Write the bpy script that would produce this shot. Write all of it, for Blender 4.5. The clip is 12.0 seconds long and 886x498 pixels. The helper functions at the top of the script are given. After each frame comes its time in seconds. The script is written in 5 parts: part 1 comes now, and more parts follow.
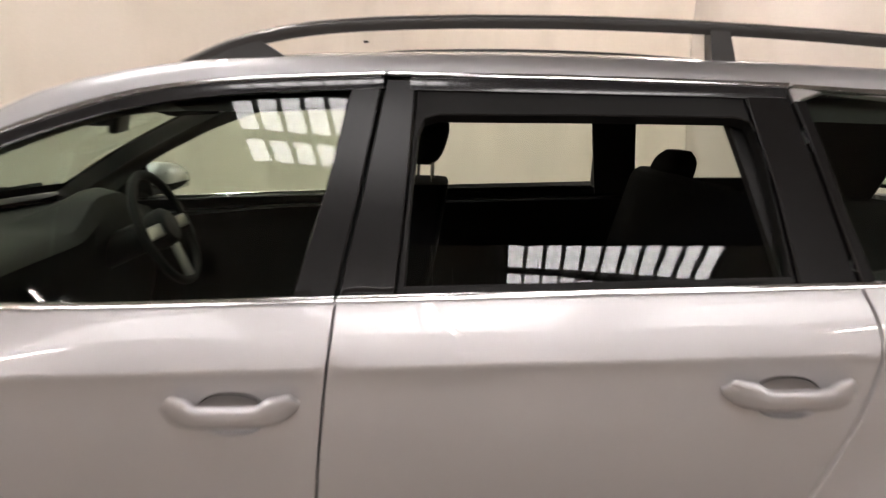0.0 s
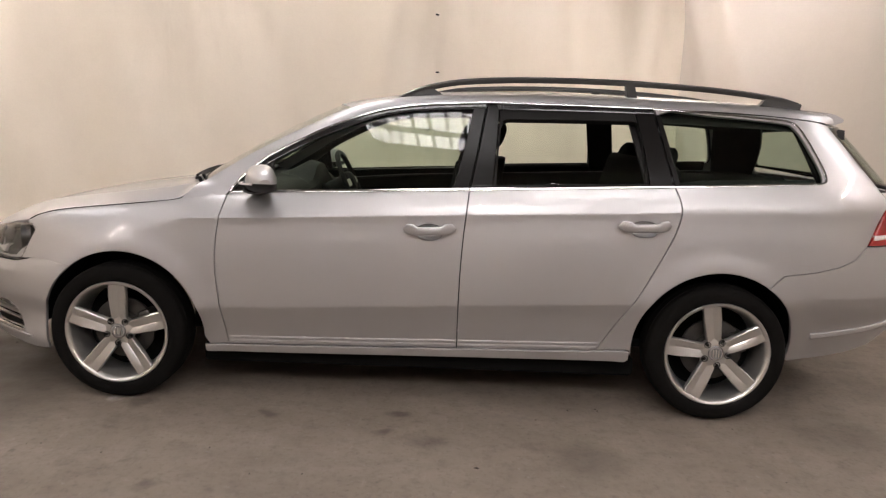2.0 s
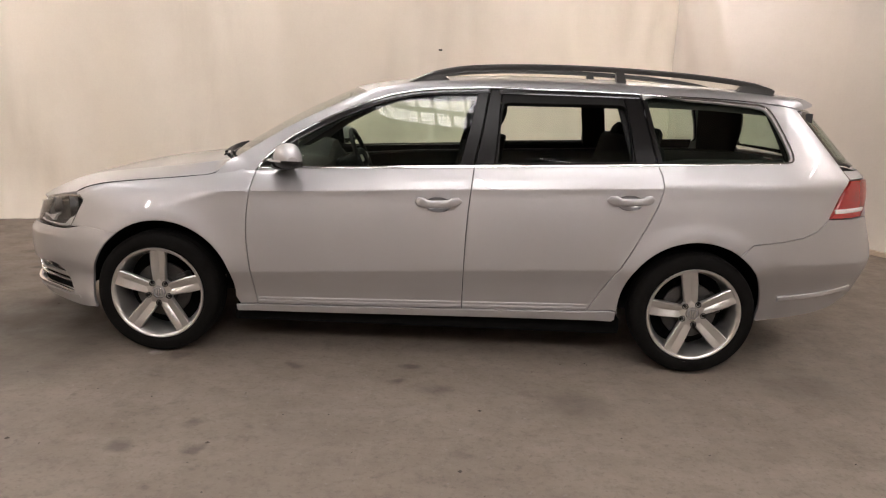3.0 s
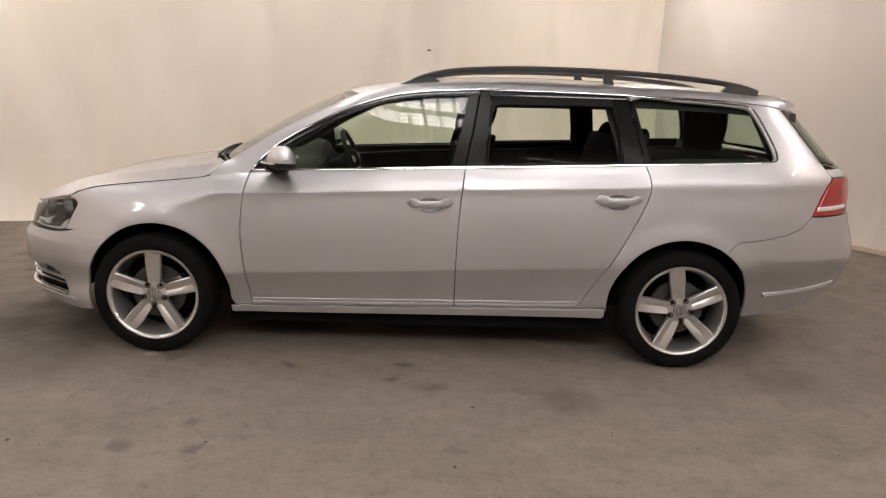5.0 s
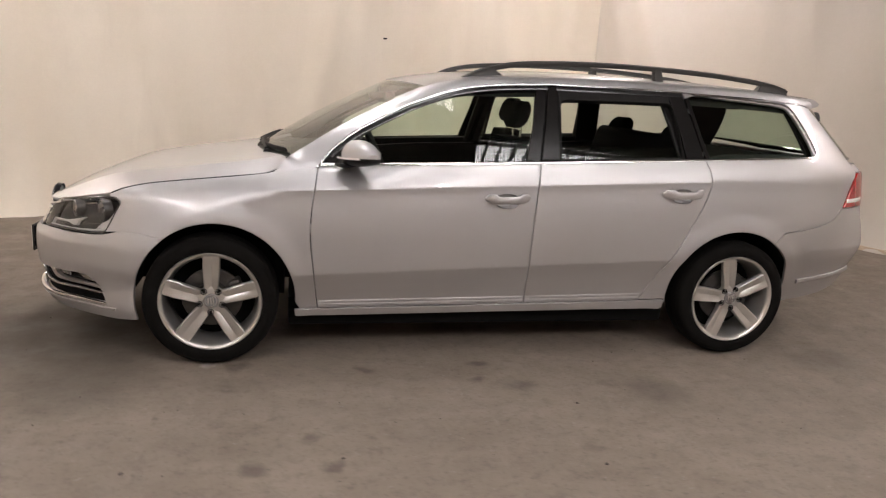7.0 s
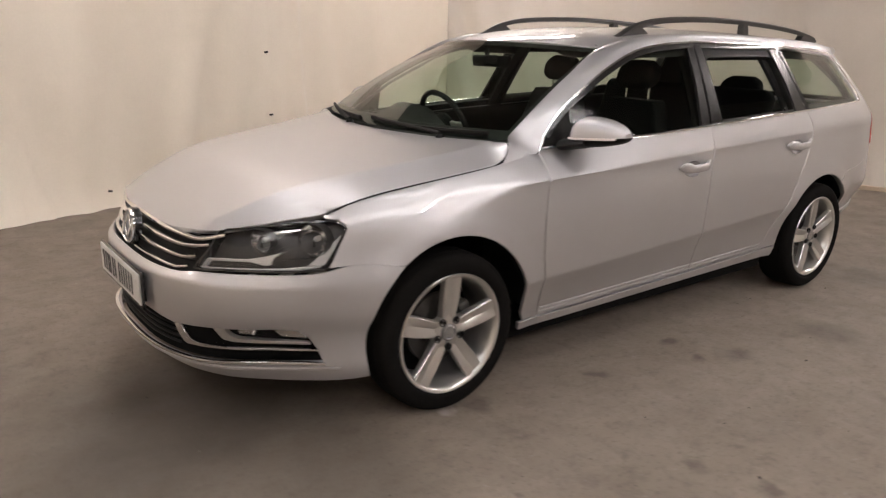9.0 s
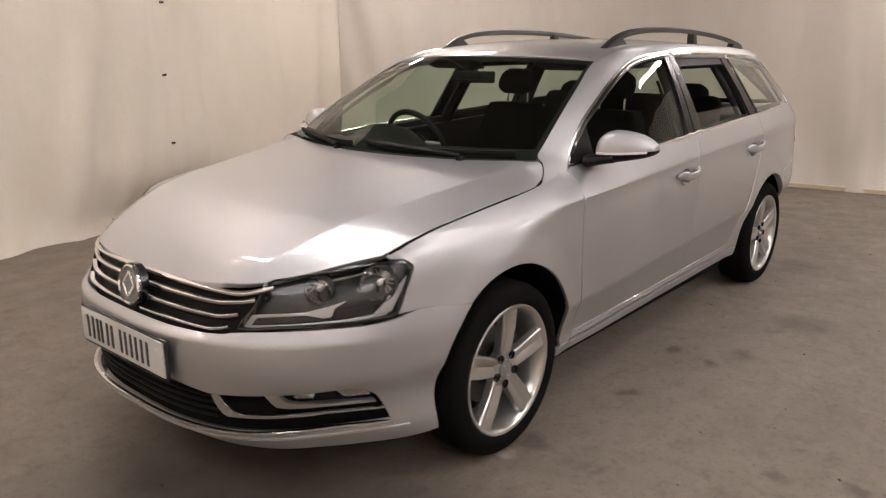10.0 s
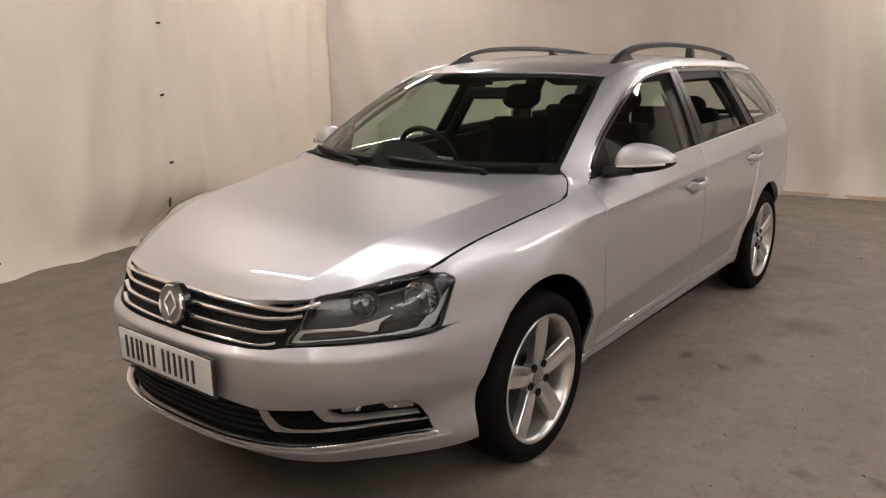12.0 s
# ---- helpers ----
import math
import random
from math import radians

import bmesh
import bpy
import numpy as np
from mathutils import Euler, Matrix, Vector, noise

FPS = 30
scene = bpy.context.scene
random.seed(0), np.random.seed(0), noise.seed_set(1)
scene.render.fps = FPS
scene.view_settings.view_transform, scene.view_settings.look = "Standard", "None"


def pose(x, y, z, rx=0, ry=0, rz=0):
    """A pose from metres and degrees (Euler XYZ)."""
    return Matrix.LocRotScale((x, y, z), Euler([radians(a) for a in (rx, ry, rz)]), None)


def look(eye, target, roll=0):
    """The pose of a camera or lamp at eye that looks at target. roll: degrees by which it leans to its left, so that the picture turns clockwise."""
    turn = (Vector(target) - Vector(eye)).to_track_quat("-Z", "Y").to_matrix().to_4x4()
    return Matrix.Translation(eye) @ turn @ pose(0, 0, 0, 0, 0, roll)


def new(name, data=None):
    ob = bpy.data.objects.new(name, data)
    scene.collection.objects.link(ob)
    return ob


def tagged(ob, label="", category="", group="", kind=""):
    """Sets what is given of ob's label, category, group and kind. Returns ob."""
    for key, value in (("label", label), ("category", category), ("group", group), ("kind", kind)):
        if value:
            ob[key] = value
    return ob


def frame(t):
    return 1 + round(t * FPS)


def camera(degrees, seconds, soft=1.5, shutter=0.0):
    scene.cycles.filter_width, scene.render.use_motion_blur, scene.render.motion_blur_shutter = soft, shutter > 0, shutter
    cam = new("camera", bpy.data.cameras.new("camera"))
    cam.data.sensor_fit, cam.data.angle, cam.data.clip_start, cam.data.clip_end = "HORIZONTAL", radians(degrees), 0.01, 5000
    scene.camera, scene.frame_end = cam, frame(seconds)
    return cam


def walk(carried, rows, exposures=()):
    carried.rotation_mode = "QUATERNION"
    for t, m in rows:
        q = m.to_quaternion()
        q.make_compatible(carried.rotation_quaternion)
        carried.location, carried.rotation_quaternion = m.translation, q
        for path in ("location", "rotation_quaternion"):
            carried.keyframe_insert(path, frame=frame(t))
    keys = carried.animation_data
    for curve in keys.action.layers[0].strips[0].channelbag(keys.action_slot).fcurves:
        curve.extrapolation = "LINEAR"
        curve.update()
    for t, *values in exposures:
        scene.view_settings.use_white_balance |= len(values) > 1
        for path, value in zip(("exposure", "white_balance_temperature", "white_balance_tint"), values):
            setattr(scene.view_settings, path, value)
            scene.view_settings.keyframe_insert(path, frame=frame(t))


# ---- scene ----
cam = camera(61.8, 12.0, soft=1.2, shutter=.5)
PATH = [
    (0, (0.377, -2.068, 1.338), (0.42, -0.106, 0.955), 1.3),
    (0.5, (0.364, -2.645, 1.332), (0.317, -0.672, 1.007), 1.6),
    (1, (0.271, -3.236, 1.302), (0.243, -1.259, 1.001), 2.5),
    (1.5, (0.237, -3.735, 1.305), (0.193, -1.764, 0.967), 1.4),
    (2, (0.183, -4.104, 1.312), (0.142, -2.134, 0.966), 1.8),
    (2.5, (0.187, -4.309, 1.344), (0.15, -2.346, 0.965), 2.0),
    (3, (0.143, -4.489, 1.38), (0.112, -2.535, 0.956), 2.1),
    (5, (0.127, -4.544, 1.402), (0.126, -2.59, 0.973), 1.8),
    (5.5, (0.138, -4.538, 1.419), (0.138, -2.588, 0.976), 1.8),
    (6, (0.057, -4.521, 1.386), (0.077, -2.571, 0.941), 1.9),
    (6.5, (-0.398, -4.544, 1.399), (-0.249, -2.602, 0.944), 2.5),
    (6.7, (-0.627, -4.49, 1.384), (-0.374, -2.558, 0.932), 2.8),
    (8.3, (-2.441, -3.593, 1.394), (-1.492, -1.903, 0.902), 2.9),
    (8.5, (-2.639, -3.412, 1.399), (-1.586, -1.794, 0.877), 2.8),
    (9, (-2.97, -2.91, 1.384), (-1.793, -1.39, 0.832), 1.7),
    (9.5, (-3.185, -2.534, 1.381), (-1.853, -1.153, 0.817), 0.6),
    (10, (-3.334, -2.257, 1.379), (-1.856, -1.01, 0.869), 0.2),
    (10.5, (-3.469, -2.156, 1.397), (-1.97, -0.929, 0.901), -0.2),
    (11, (-3.497, -2.13, 1.401), (-1.976, -0.927, 0.913), -0.4),
    (11.5, (-3.493, -2.144, 1.397), (-1.97, -0.937, 0.923), -0.3),
    (12, (-3.504, -2.14, 1.394), (-1.978, -0.938, 0.919), -0.6),
]
walk(cam, [(t, look(eye, target, roll)) for t, eye, target, roll in PATH], exposures=[(0.0, .54), (0.5, 0.12), (1.0, .12), (1.5, .29), (2.5, .44), (6.5, .44), (9.0, .42), (12.0, .27)])

# ---- light ----
world = bpy.data.worlds.new("world")
scene.world = world
world.use_nodes = True
world.node_tree.nodes["Background"].inputs[0].default_value = (.8, .75, .68, 1)
world.node_tree.nodes["Background"].inputs[1].default_value = 0.0
TUBE_GLOW = 106.0
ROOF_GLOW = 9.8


# ---- materials ----
def material(name, colour, rough=.5, metal=0.0, vary=.12, scale=8.0, fine=90.0, bump=.0, bump_scale=120.0, coat=0.0, coat_rough=.03, rough_vary=.1, spec=.5, sheen=0.0, second=None, second_scale=1.5, second_amount=.35):
    """A surface with broad and fine variation of tone, gloss and relief."""
    m = bpy.data.materials.new(name)
    m.use_nodes = True
    t = m.node_tree
    b = t.nodes["Principled BSDF"]
    b.inputs["Metallic"].default_value = metal
    b.inputs["Specular IOR Level"].default_value = spec
    b.inputs["Coat Weight"].default_value = coat
    b.inputs["Coat Roughness"].default_value = coat_rough
    b.inputs["Sheen Weight"].default_value = sheen
    co = t.nodes.new("ShaderNodeTexCoord")
    broad = t.nodes.new("ShaderNodeTexNoise")
    broad.inputs["Scale"].default_value, broad.inputs["Detail"].default_value, broad.inputs["Roughness"].default_value = scale, 6, .6
    small = t.nodes.new("ShaderNodeTexNoise")
    small.inputs["Scale"].default_value, small.inputs["Detail"].default_value = fine, 3
    for n in (broad, small):
        t.links.new(co.outputs["Object"], n.inputs["Vector"])
    add = t.nodes.new("ShaderNodeMath")
    add.operation = "ADD"
    t.links.new(broad.outputs["Fac"], add.inputs[0])
    t.links.new(small.outputs["Fac"], add.inputs[1])
    ramp = t.nodes.new("ShaderNodeMapRange")
    ramp.inputs["From Min"].default_value, ramp.inputs["From Max"].default_value = .6, 1.4
    ramp.inputs["To Min"].default_value, ramp.inputs["To Max"].default_value = 1 - vary, 1 + vary
    t.links.new(add.outputs[0], ramp.inputs["Value"])
    mul = t.nodes.new("ShaderNodeVectorMath")
    mul.operation = "SCALE"
    t.links.new(ramp.outputs["Result"], mul.inputs["Scale"])
    if second:
        mix = t.nodes.new("ShaderNodeMix")
        mix.data_type = "RGBA"
        mix.inputs["A"].default_value, mix.inputs["B"].default_value = (*colour, 1), (*second, 1)
        spots = t.nodes.new("ShaderNodeTexNoise")
        spots.inputs["Scale"].default_value, spots.inputs["Detail"].default_value, spots.inputs["Roughness"].default_value = second_scale, 8, .65
        t.links.new(co.outputs["Object"], spots.inputs["Vector"])
        cut = t.nodes.new("ShaderNodeMapRange")
        cut.inputs["From Min"].default_value, cut.inputs["From Max"].default_value = .46, .72
        cut.inputs["To Max"].default_value = second_amount * 2
        t.links.new(spots.outputs["Fac"], cut.inputs["Value"])
        t.links.new(cut.outputs["Result"], mix.inputs["Factor"])
        t.links.new(mix.outputs["Result"], mul.inputs[0])
    else:
        mul.inputs[0].default_value = colour
    t.links.new(mul.outputs[0], b.inputs["Base Color"])
    gloss = t.nodes.new("ShaderNodeMapRange")
    gloss.inputs["From Min"].default_value, gloss.inputs["From Max"].default_value = .6, 1.4
    gloss.inputs["To Min"].default_value, gloss.inputs["To Max"].default_value = max(.01, rough * (1 - rough_vary)), min(1, rough * (1 + rough_vary))
    t.links.new(add.outputs[0], gloss.inputs["Value"])
    t.links.new(gloss.outputs["Result"], b.inputs["Roughness"])
    if bump:
        relief = t.nodes.new("ShaderNodeTexNoise")
        relief.inputs["Scale"].default_value, relief.inputs["Detail"].default_value = bump_scale, 5
        t.links.new(co.outputs["Object"], relief.inputs["Vector"])
        bp = t.nodes.new("ShaderNodeBump")
        bp.inputs["Strength"].default_value, bp.inputs["Distance"].default_value = bump, .004
        t.links.new(relief.outputs["Fac"], bp.inputs["Height"])
        t.links.new(bp.outputs["Normal"], b.inputs["Normal"])
    return m


def glass(name, tint, rough=.0, ior=1.5, gain=1.0):
    """A thin pane: tinted clear, with the mirror image of its surface."""
    m = bpy.data.materials.new(name)
    m.use_nodes = True
    t = m.node_tree
    t.nodes.remove(t.nodes["Principled BSDF"])
    clear = t.nodes.new("ShaderNodeBsdfTransparent")
    clear.inputs[0].default_value = (*tint, 1)
    shine = t.nodes.new("ShaderNodeBsdfGlossy")
    shine.inputs["Color"].default_value = (1, 1, 1, 1)
    shine.inputs["Roughness"].default_value = rough
    fr = t.nodes.new("ShaderNodeLayerWeight")
    fr.inputs["Blend"].default_value = .5
    base = ((ior - 1) / (ior + 1)) ** 2
    power = t.nodes.new("ShaderNodeMath")
    power.operation, power.inputs[1].default_value = "POWER", 5.0
    t.links.new(fr.outputs["Facing"], power.inputs[0])
    k = t.nodes.new("ShaderNodeMath")
    k.operation, k.use_clamp = "MULTIPLY_ADD", True
    k.inputs[1].default_value, k.inputs[2].default_value = 1 - base, base * gain
    t.links.new(power.outputs[0], k.inputs[0])
    mix = t.nodes.new("ShaderNodeMixShader")
    t.links.new(k.outputs[0], mix.inputs[0])
    t.links.new(clear.outputs[0], mix.inputs[1])
    t.links.new(shine.outputs[0], mix.inputs[2])
    t.links.new(mix.outputs[0], t.nodes["Material Output"].inputs[0])
    return m


def glow(name, colour, strength):
    m = bpy.data.materials.new(name)
    m.use_nodes = True
    b = m.node_tree.nodes["Principled BSDF"]
    b.inputs["Base Color"].default_value = (*colour, 1)
    b.inputs["Emission Color"].default_value = (*colour, 1)
    b.inputs["Emission Strength"].default_value = strength
    return m


PAINT = material("silver_paint", (.495, .486, .492), .47, .84, .03, 3.0, 900.0, .06, 1600.0, coat=.75, coat_rough=.025, rough_vary=.06)
CHROME = material("chrome", (.86, .86, .86), .14, 1.0, .04, 12, 200)
GLOSS_BLACK = material("gloss_black_trim", (.012, .012, .013), .18, 0, .1, 10, 200, coat=.5)
PILLAR_BLACK = material("satin_black_pillar_film", (.009, .0085, .0085), .24, 0, .1, 10, 200, spec=.2)
BLACK_PLASTIC = material("black_plastic", (.010, .0098, .0097), .55, 0, .15, 20, 300, .15, 500, spec=.16)
RUBBER = material("tyre_rubber", (.0075, .0070, .0066), .9, 0, .3, 10, 160, .25, 220, spec=.04)
RAIL_BLACK = material("black_roof_rail", (.02, .019, .018), .38, 0, .1, 12, 300, .05, 600)
ALLOY = material("alloy_silver", (.58, .565, .54), .30, .86, .02, 14, 60, rough_vary=.02)
DARK_METAL = material("dark_brake_metal", (.09, .085, .08), .5, .8, .25, 14, 160, .15, 200)
UNDER = material("underbody_black", (.004, .004, .004), .9, 0, .2, 6, 60, spec=.1)
CLOTH = material("charcoal_seat_cloth", (.009, .009, .0095), .95, 0, .2, 30, 400, .3, 700, spec=.1)
TRIM = material("dark_cabin_plastic", (.008, .008, .008), .6, 0, .15, 10, 300, .2, 500, spec=.3)
PILLAR_TRIM = material("grey_pillar_trim", (.09, .088, .084), .7, 0, .08, 10, 200, .1, 400)
# cabin shade is put into this near-black; the lining itself is grey
LINING = material("shaded_grey_headlining", (.012, .0115, .011), .9, 0, .08, 10, 200, .1, 400)
LAMP_DARK = material("smoked_lamp_bezel", (.045, .043, .041), .32, .5, .1, 14, 200)
LAMP_BLACK = material("black_lamp_bezel", (.05, .0485, .047), .35, .5, .1, 14, 200)
LAMP_SHEEN = material("satin_lamp_trim", (.52, .52, .51), .45, .35, .08, 20, 200)
LAMP_SILVER = material("lamp_reflector", (.80, .80, .79), .16, 1.0, .05, 20, 300)
RED_LAMP = material("red_tail_lamp", (.30, .010, .009), .2, 0, .12, 18, 160, coat=.4)
WHITE_LAMP = material("white_lamp_strip", (.75, .70, .68), .2, 0, .05, 20, 200, coat=1.0)
PLATE_WHITE = material("white_plate", (.58, .57, .55), .38, 0, .03, 10, 300)
BAR_BLACK = material("black_plate_bars", (.012, .012, .012), .4, 0, .05, 20, 300)
GREY_MARK = material("grey_badge_field", (.20, .20, .205), .3, .5, .05, 20, 300)
SIDE_GLASS = glass("side_glass", (.78, .86, .78), 0.0, 1.5, .95)
SCREEN_GLASS = glass("screen_glass", (.66, .75, .68), 0.0, 1.5, 1.0)
REAR_GLASS = glass("rear_glass", (.60, .68, .60), 0.0, 1.5, 1.3)
CLEAR_COVER = glass("clear_lamp_cover", (.96, .96, .96), .0, 1.45, .6)


# wide dark patches at the car's front paint its shadow over the dirt
OIL, DUST_SHADE, SALT = (.055, .044, .035), (.066, .055, .045), (.42, .40, .37)
STAINS_SHADE = [(-.05, -.96, .06, .7, OIL), (-.64, -1.02, .05, .6, OIL), (-1.24, -.93, .07, .6, OIL), (-1.37, -.91, .045, .45, SALT), (-1.12, -1.9, .07, .6, OIL), (-.82, -1.92, .05, .6, OIL), (-2.3, -1.55, .05, .6, OIL), (-.1, -1.16, .05, .6, OIL),
          (.72, -1.35, .2, .45, DUST_SHADE), (-2.2, -.4, .8, .9, DUST_SHADE), (-2.8, -.9, .6, .6, DUST_SHADE), (-1.9, -1.1, .4, .6, DUST_SHADE), (-3.2, .3, .9, .35, DUST_SHADE), (-3.2, 1.2, .1, .6, OIL), (-2.9, .7, .06, .6, OIL), (1.9, -1.0, .3, .4, DUST_SHADE)]

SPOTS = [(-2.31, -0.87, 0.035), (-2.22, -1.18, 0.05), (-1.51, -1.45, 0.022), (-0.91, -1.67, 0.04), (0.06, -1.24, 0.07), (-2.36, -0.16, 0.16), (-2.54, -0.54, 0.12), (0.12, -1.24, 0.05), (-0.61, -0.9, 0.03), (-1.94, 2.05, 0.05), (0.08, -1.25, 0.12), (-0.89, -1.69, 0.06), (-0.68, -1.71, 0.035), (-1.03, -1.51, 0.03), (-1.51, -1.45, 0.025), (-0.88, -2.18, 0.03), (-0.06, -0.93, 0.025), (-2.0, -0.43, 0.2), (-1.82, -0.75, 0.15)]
STAINS_SHADE += [(x, y, r, .30, OIL) for x, y, r in SPOTS]


def concrete():
    """Worn floor: cloudy tone, trowel streaks, dark oil patches, painted car shade and fine grain."""
    m = bpy.data.materials.new("worn_concrete_floor")
    m.use_nodes = True
    t = m.node_tree
    b = t.nodes["Principled BSDF"]
    b.inputs["Specular IOR Level"].default_value = .3
    co = t.nodes.new("ShaderNodeTexCoord")

    def tex(scale, detail, rough=.6, stretch=None):
        n = t.nodes.new("ShaderNodeTexNoise")
        n.inputs["Scale"].default_value, n.inputs["Detail"].default_value, n.inputs["Roughness"].default_value = scale, detail, rough
        if stretch:
            mp = t.nodes.new("ShaderNodeMapping")
            mp.inputs["Scale"].default_value = stretch
            t.links.new(co.outputs["Object"], mp.inputs["Vector"])
            t.links.new(mp.outputs["Vector"], n.inputs["Vector"])
        else:
            t.links.new(co.outputs["Object"], n.inputs["Vector"])
        return n.outputs["Fac"]

    def between(v, a, b0, lo=0.0, hi=1.0):
        r = t.nodes.new("ShaderNodeMapRange")
        for k, x in zip(("From Min", "From Max", "To Min", "To Max"), (a, b0, lo, hi)):
            r.inputs[k].default_value = x
        t.links.new(v, r.inputs["Value"])
        return r.outputs["Result"]

    def mix(fac, a, c):
        n = t.nodes.new("ShaderNodeMix")
        n.data_type = "RGBA"
        t.links.new(fac, n.inputs["Factor"])
        for key, v in (("A", a), ("B", c)):
            if isinstance(v, tuple):
                n.inputs[key].default_value = (*v, 1)
            else:
                t.links.new(v, n.inputs[key])
        return n.outputs["Result"]

    col = mix(between(tex(1.3, 6), .3, .7), (.163, .135, .109), (.208, .174, .141))
    col = mix(between(tex(5.5, 7, .7), .45, .75, 0, .5), col, (.128, .101, .079))
    col = mix(between(tex(2.2, 5, .65, (.6, 2.0, 1)), .48, .72, 0, .4), col, (.245, .204, .170))
    col = mix(between(tex(2.1, 8, .72), .59, .72, 0, .45), col, (.060, .047, .035))
    col = mix(between(tex(13, 6, .75), .50, .72, 0, .6), col, (.10, .082, .066))
    col = mix(between(tex(46, 3), .55, .8, 0, .6), col, (.075, .06, .05))
    col = mix(between(tex(7, 5, .7, (3.5, .5, 1)), .60, .74, 0, .35), col, (.255, .212, .182))
    col = mix(between(tex(24, 4, .7), .62, .75, 0, .45), col, (.29, .265, .24))
    warp = t.nodes.new("ShaderNodeTexNoise")
    warp.inputs["Scale"].default_value, warp.inputs["Detail"].default_value = 9, 5
    t.links.new(co.outputs["Object"], warp.inputs["Vector"])
    shift = t.nodes.new("ShaderNodeVectorMath")
    shift.operation = "MULTIPLY_ADD"
    shift.inputs[1].default_value = (.16, .16, 0)
    t.links.new(warp.outputs["Color"], shift.inputs[0])
    t.links.new(co.outputs["Object"], shift.inputs[2])
    for x, y, r, amount, tone in STAINS_SHADE:
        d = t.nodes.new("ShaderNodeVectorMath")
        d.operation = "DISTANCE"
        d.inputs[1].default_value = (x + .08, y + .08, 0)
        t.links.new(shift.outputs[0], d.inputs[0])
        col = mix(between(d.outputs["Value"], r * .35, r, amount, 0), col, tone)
    t.links.new(col, b.inputs["Base Color"])
    t.links.new(between(tex(5, 4), .3, .7, .55, .85), b.inputs["Roughness"])
    bp = t.nodes.new("ShaderNodeBump")
    bp.inputs["Strength"].default_value, bp.inputs["Distance"].default_value = .3, .003
    t.links.new(tex(70, 5), bp.inputs["Height"])
    t.links.new(bp.outputs["Normal"], b.inputs["Normal"])
    return m


CONCRETE = concrete()
DEBRIS = material("dark_grit", (.05, .04, .032), .8, 0, .3, 40, 300)
def tarp(name, base, stain):
    """Coated sheet: faint stains and fine hanging folds."""
    m = material(name, base, .42, 0, .03, 1.1, 60, spec=.45, second=stain, second_scale=.7, second_amount=.3)
    t = m.node_tree
    co = t.nodes.new("ShaderNodeTexCoord")
    last = None
    for size, tall, lift in (((1.5, 1.5, .35), 2.0, .045), ((4.0, 4.0, .9), 3.0, .008), ((14.0, 14.0, 5.0), 4.0, .0012)):
        mp = t.nodes.new("ShaderNodeMapping")
        mp.inputs["Scale"].default_value = size
        mp.inputs["Rotation"].default_value = (.12 * tall, .09 * tall, 0)
        t.links.new(co.outputs["Object"], mp.inputs["Vector"])
        n = t.nodes.new("ShaderNodeTexNoise")
        n.inputs["Scale"].default_value, n.inputs["Detail"].default_value, n.inputs["Roughness"].default_value = 1.0, 2.0, .5
        n.inputs["Distortion"].default_value = .6
        t.links.new(mp.outputs["Vector"], n.inputs["Vector"])
        bp = t.nodes.new("ShaderNodeBump")
        bp.inputs["Strength"].default_value, bp.inputs["Distance"].default_value = .8, lift
        t.links.new(n.outputs["Fac"], bp.inputs["Height"])
        if last:
            t.links.new(last.outputs["Normal"], bp.inputs["Normal"])
        last = bp
    t.links.new(last.outputs["Normal"], t.nodes["Principled BSDF"].inputs["Normal"])
    return m


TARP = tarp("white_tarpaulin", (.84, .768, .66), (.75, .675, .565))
# the east sheet's weaker light is put into a darker, greyer colour
EAST_TARP = tarp("shaded_grey_tarpaulin", (.57, .525, .465), (.51, .465, .41))
TIE = material("dark_tie", (.03, .025, .02), .7, 0, .2, 40, 300)
CEILING_GREY = material("grey_roof_sheet", (.15, .138, .125), .6, 0, .06, 2, 40)
# warm brown, so that the unseen walls tint what the car reflects
HALL_WALL = material("unseen_warm_wall", (.36, .275, .205), .7, 0, .1, 2, 40)
# darker copy for the east wall, its shade put into the colour
SHADED_WALL = material("unseen_shaded_wall", (.10, .08, .062), .7, 0, .1, 2, 40)
RIB_DARK = material("dark_roof_beam", (.05, .045, .04), .6, 0, .15, 5, 80)
HOUSING = material("white_lamp_housing", (.7, .7, .68), .4, 0, .03, 5, 60)
TUBE = glow("fluorescent_tube", (1.0, .885, .845), TUBE_GLOW)
# weaker copy of the tube, to balance the light
TUBE_DIM = glow("dimmed_fluorescent_tube", (1.0, .88, .84), TUBE_GLOW * .6)
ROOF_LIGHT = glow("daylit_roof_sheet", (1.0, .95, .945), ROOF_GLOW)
TIMBER = material("pale_timber_batten", (.50, .40, .30), .7, 0, .15, 6, 90, .2, 120)
PAPER = material("white_sticker", (.8, .8, .8), .5, 0, .02, 20, 100)


# ---- shape of the car: half width and length as functions ----
NEXP = 2.75
XF0, XR0 = -1.2, 1.6


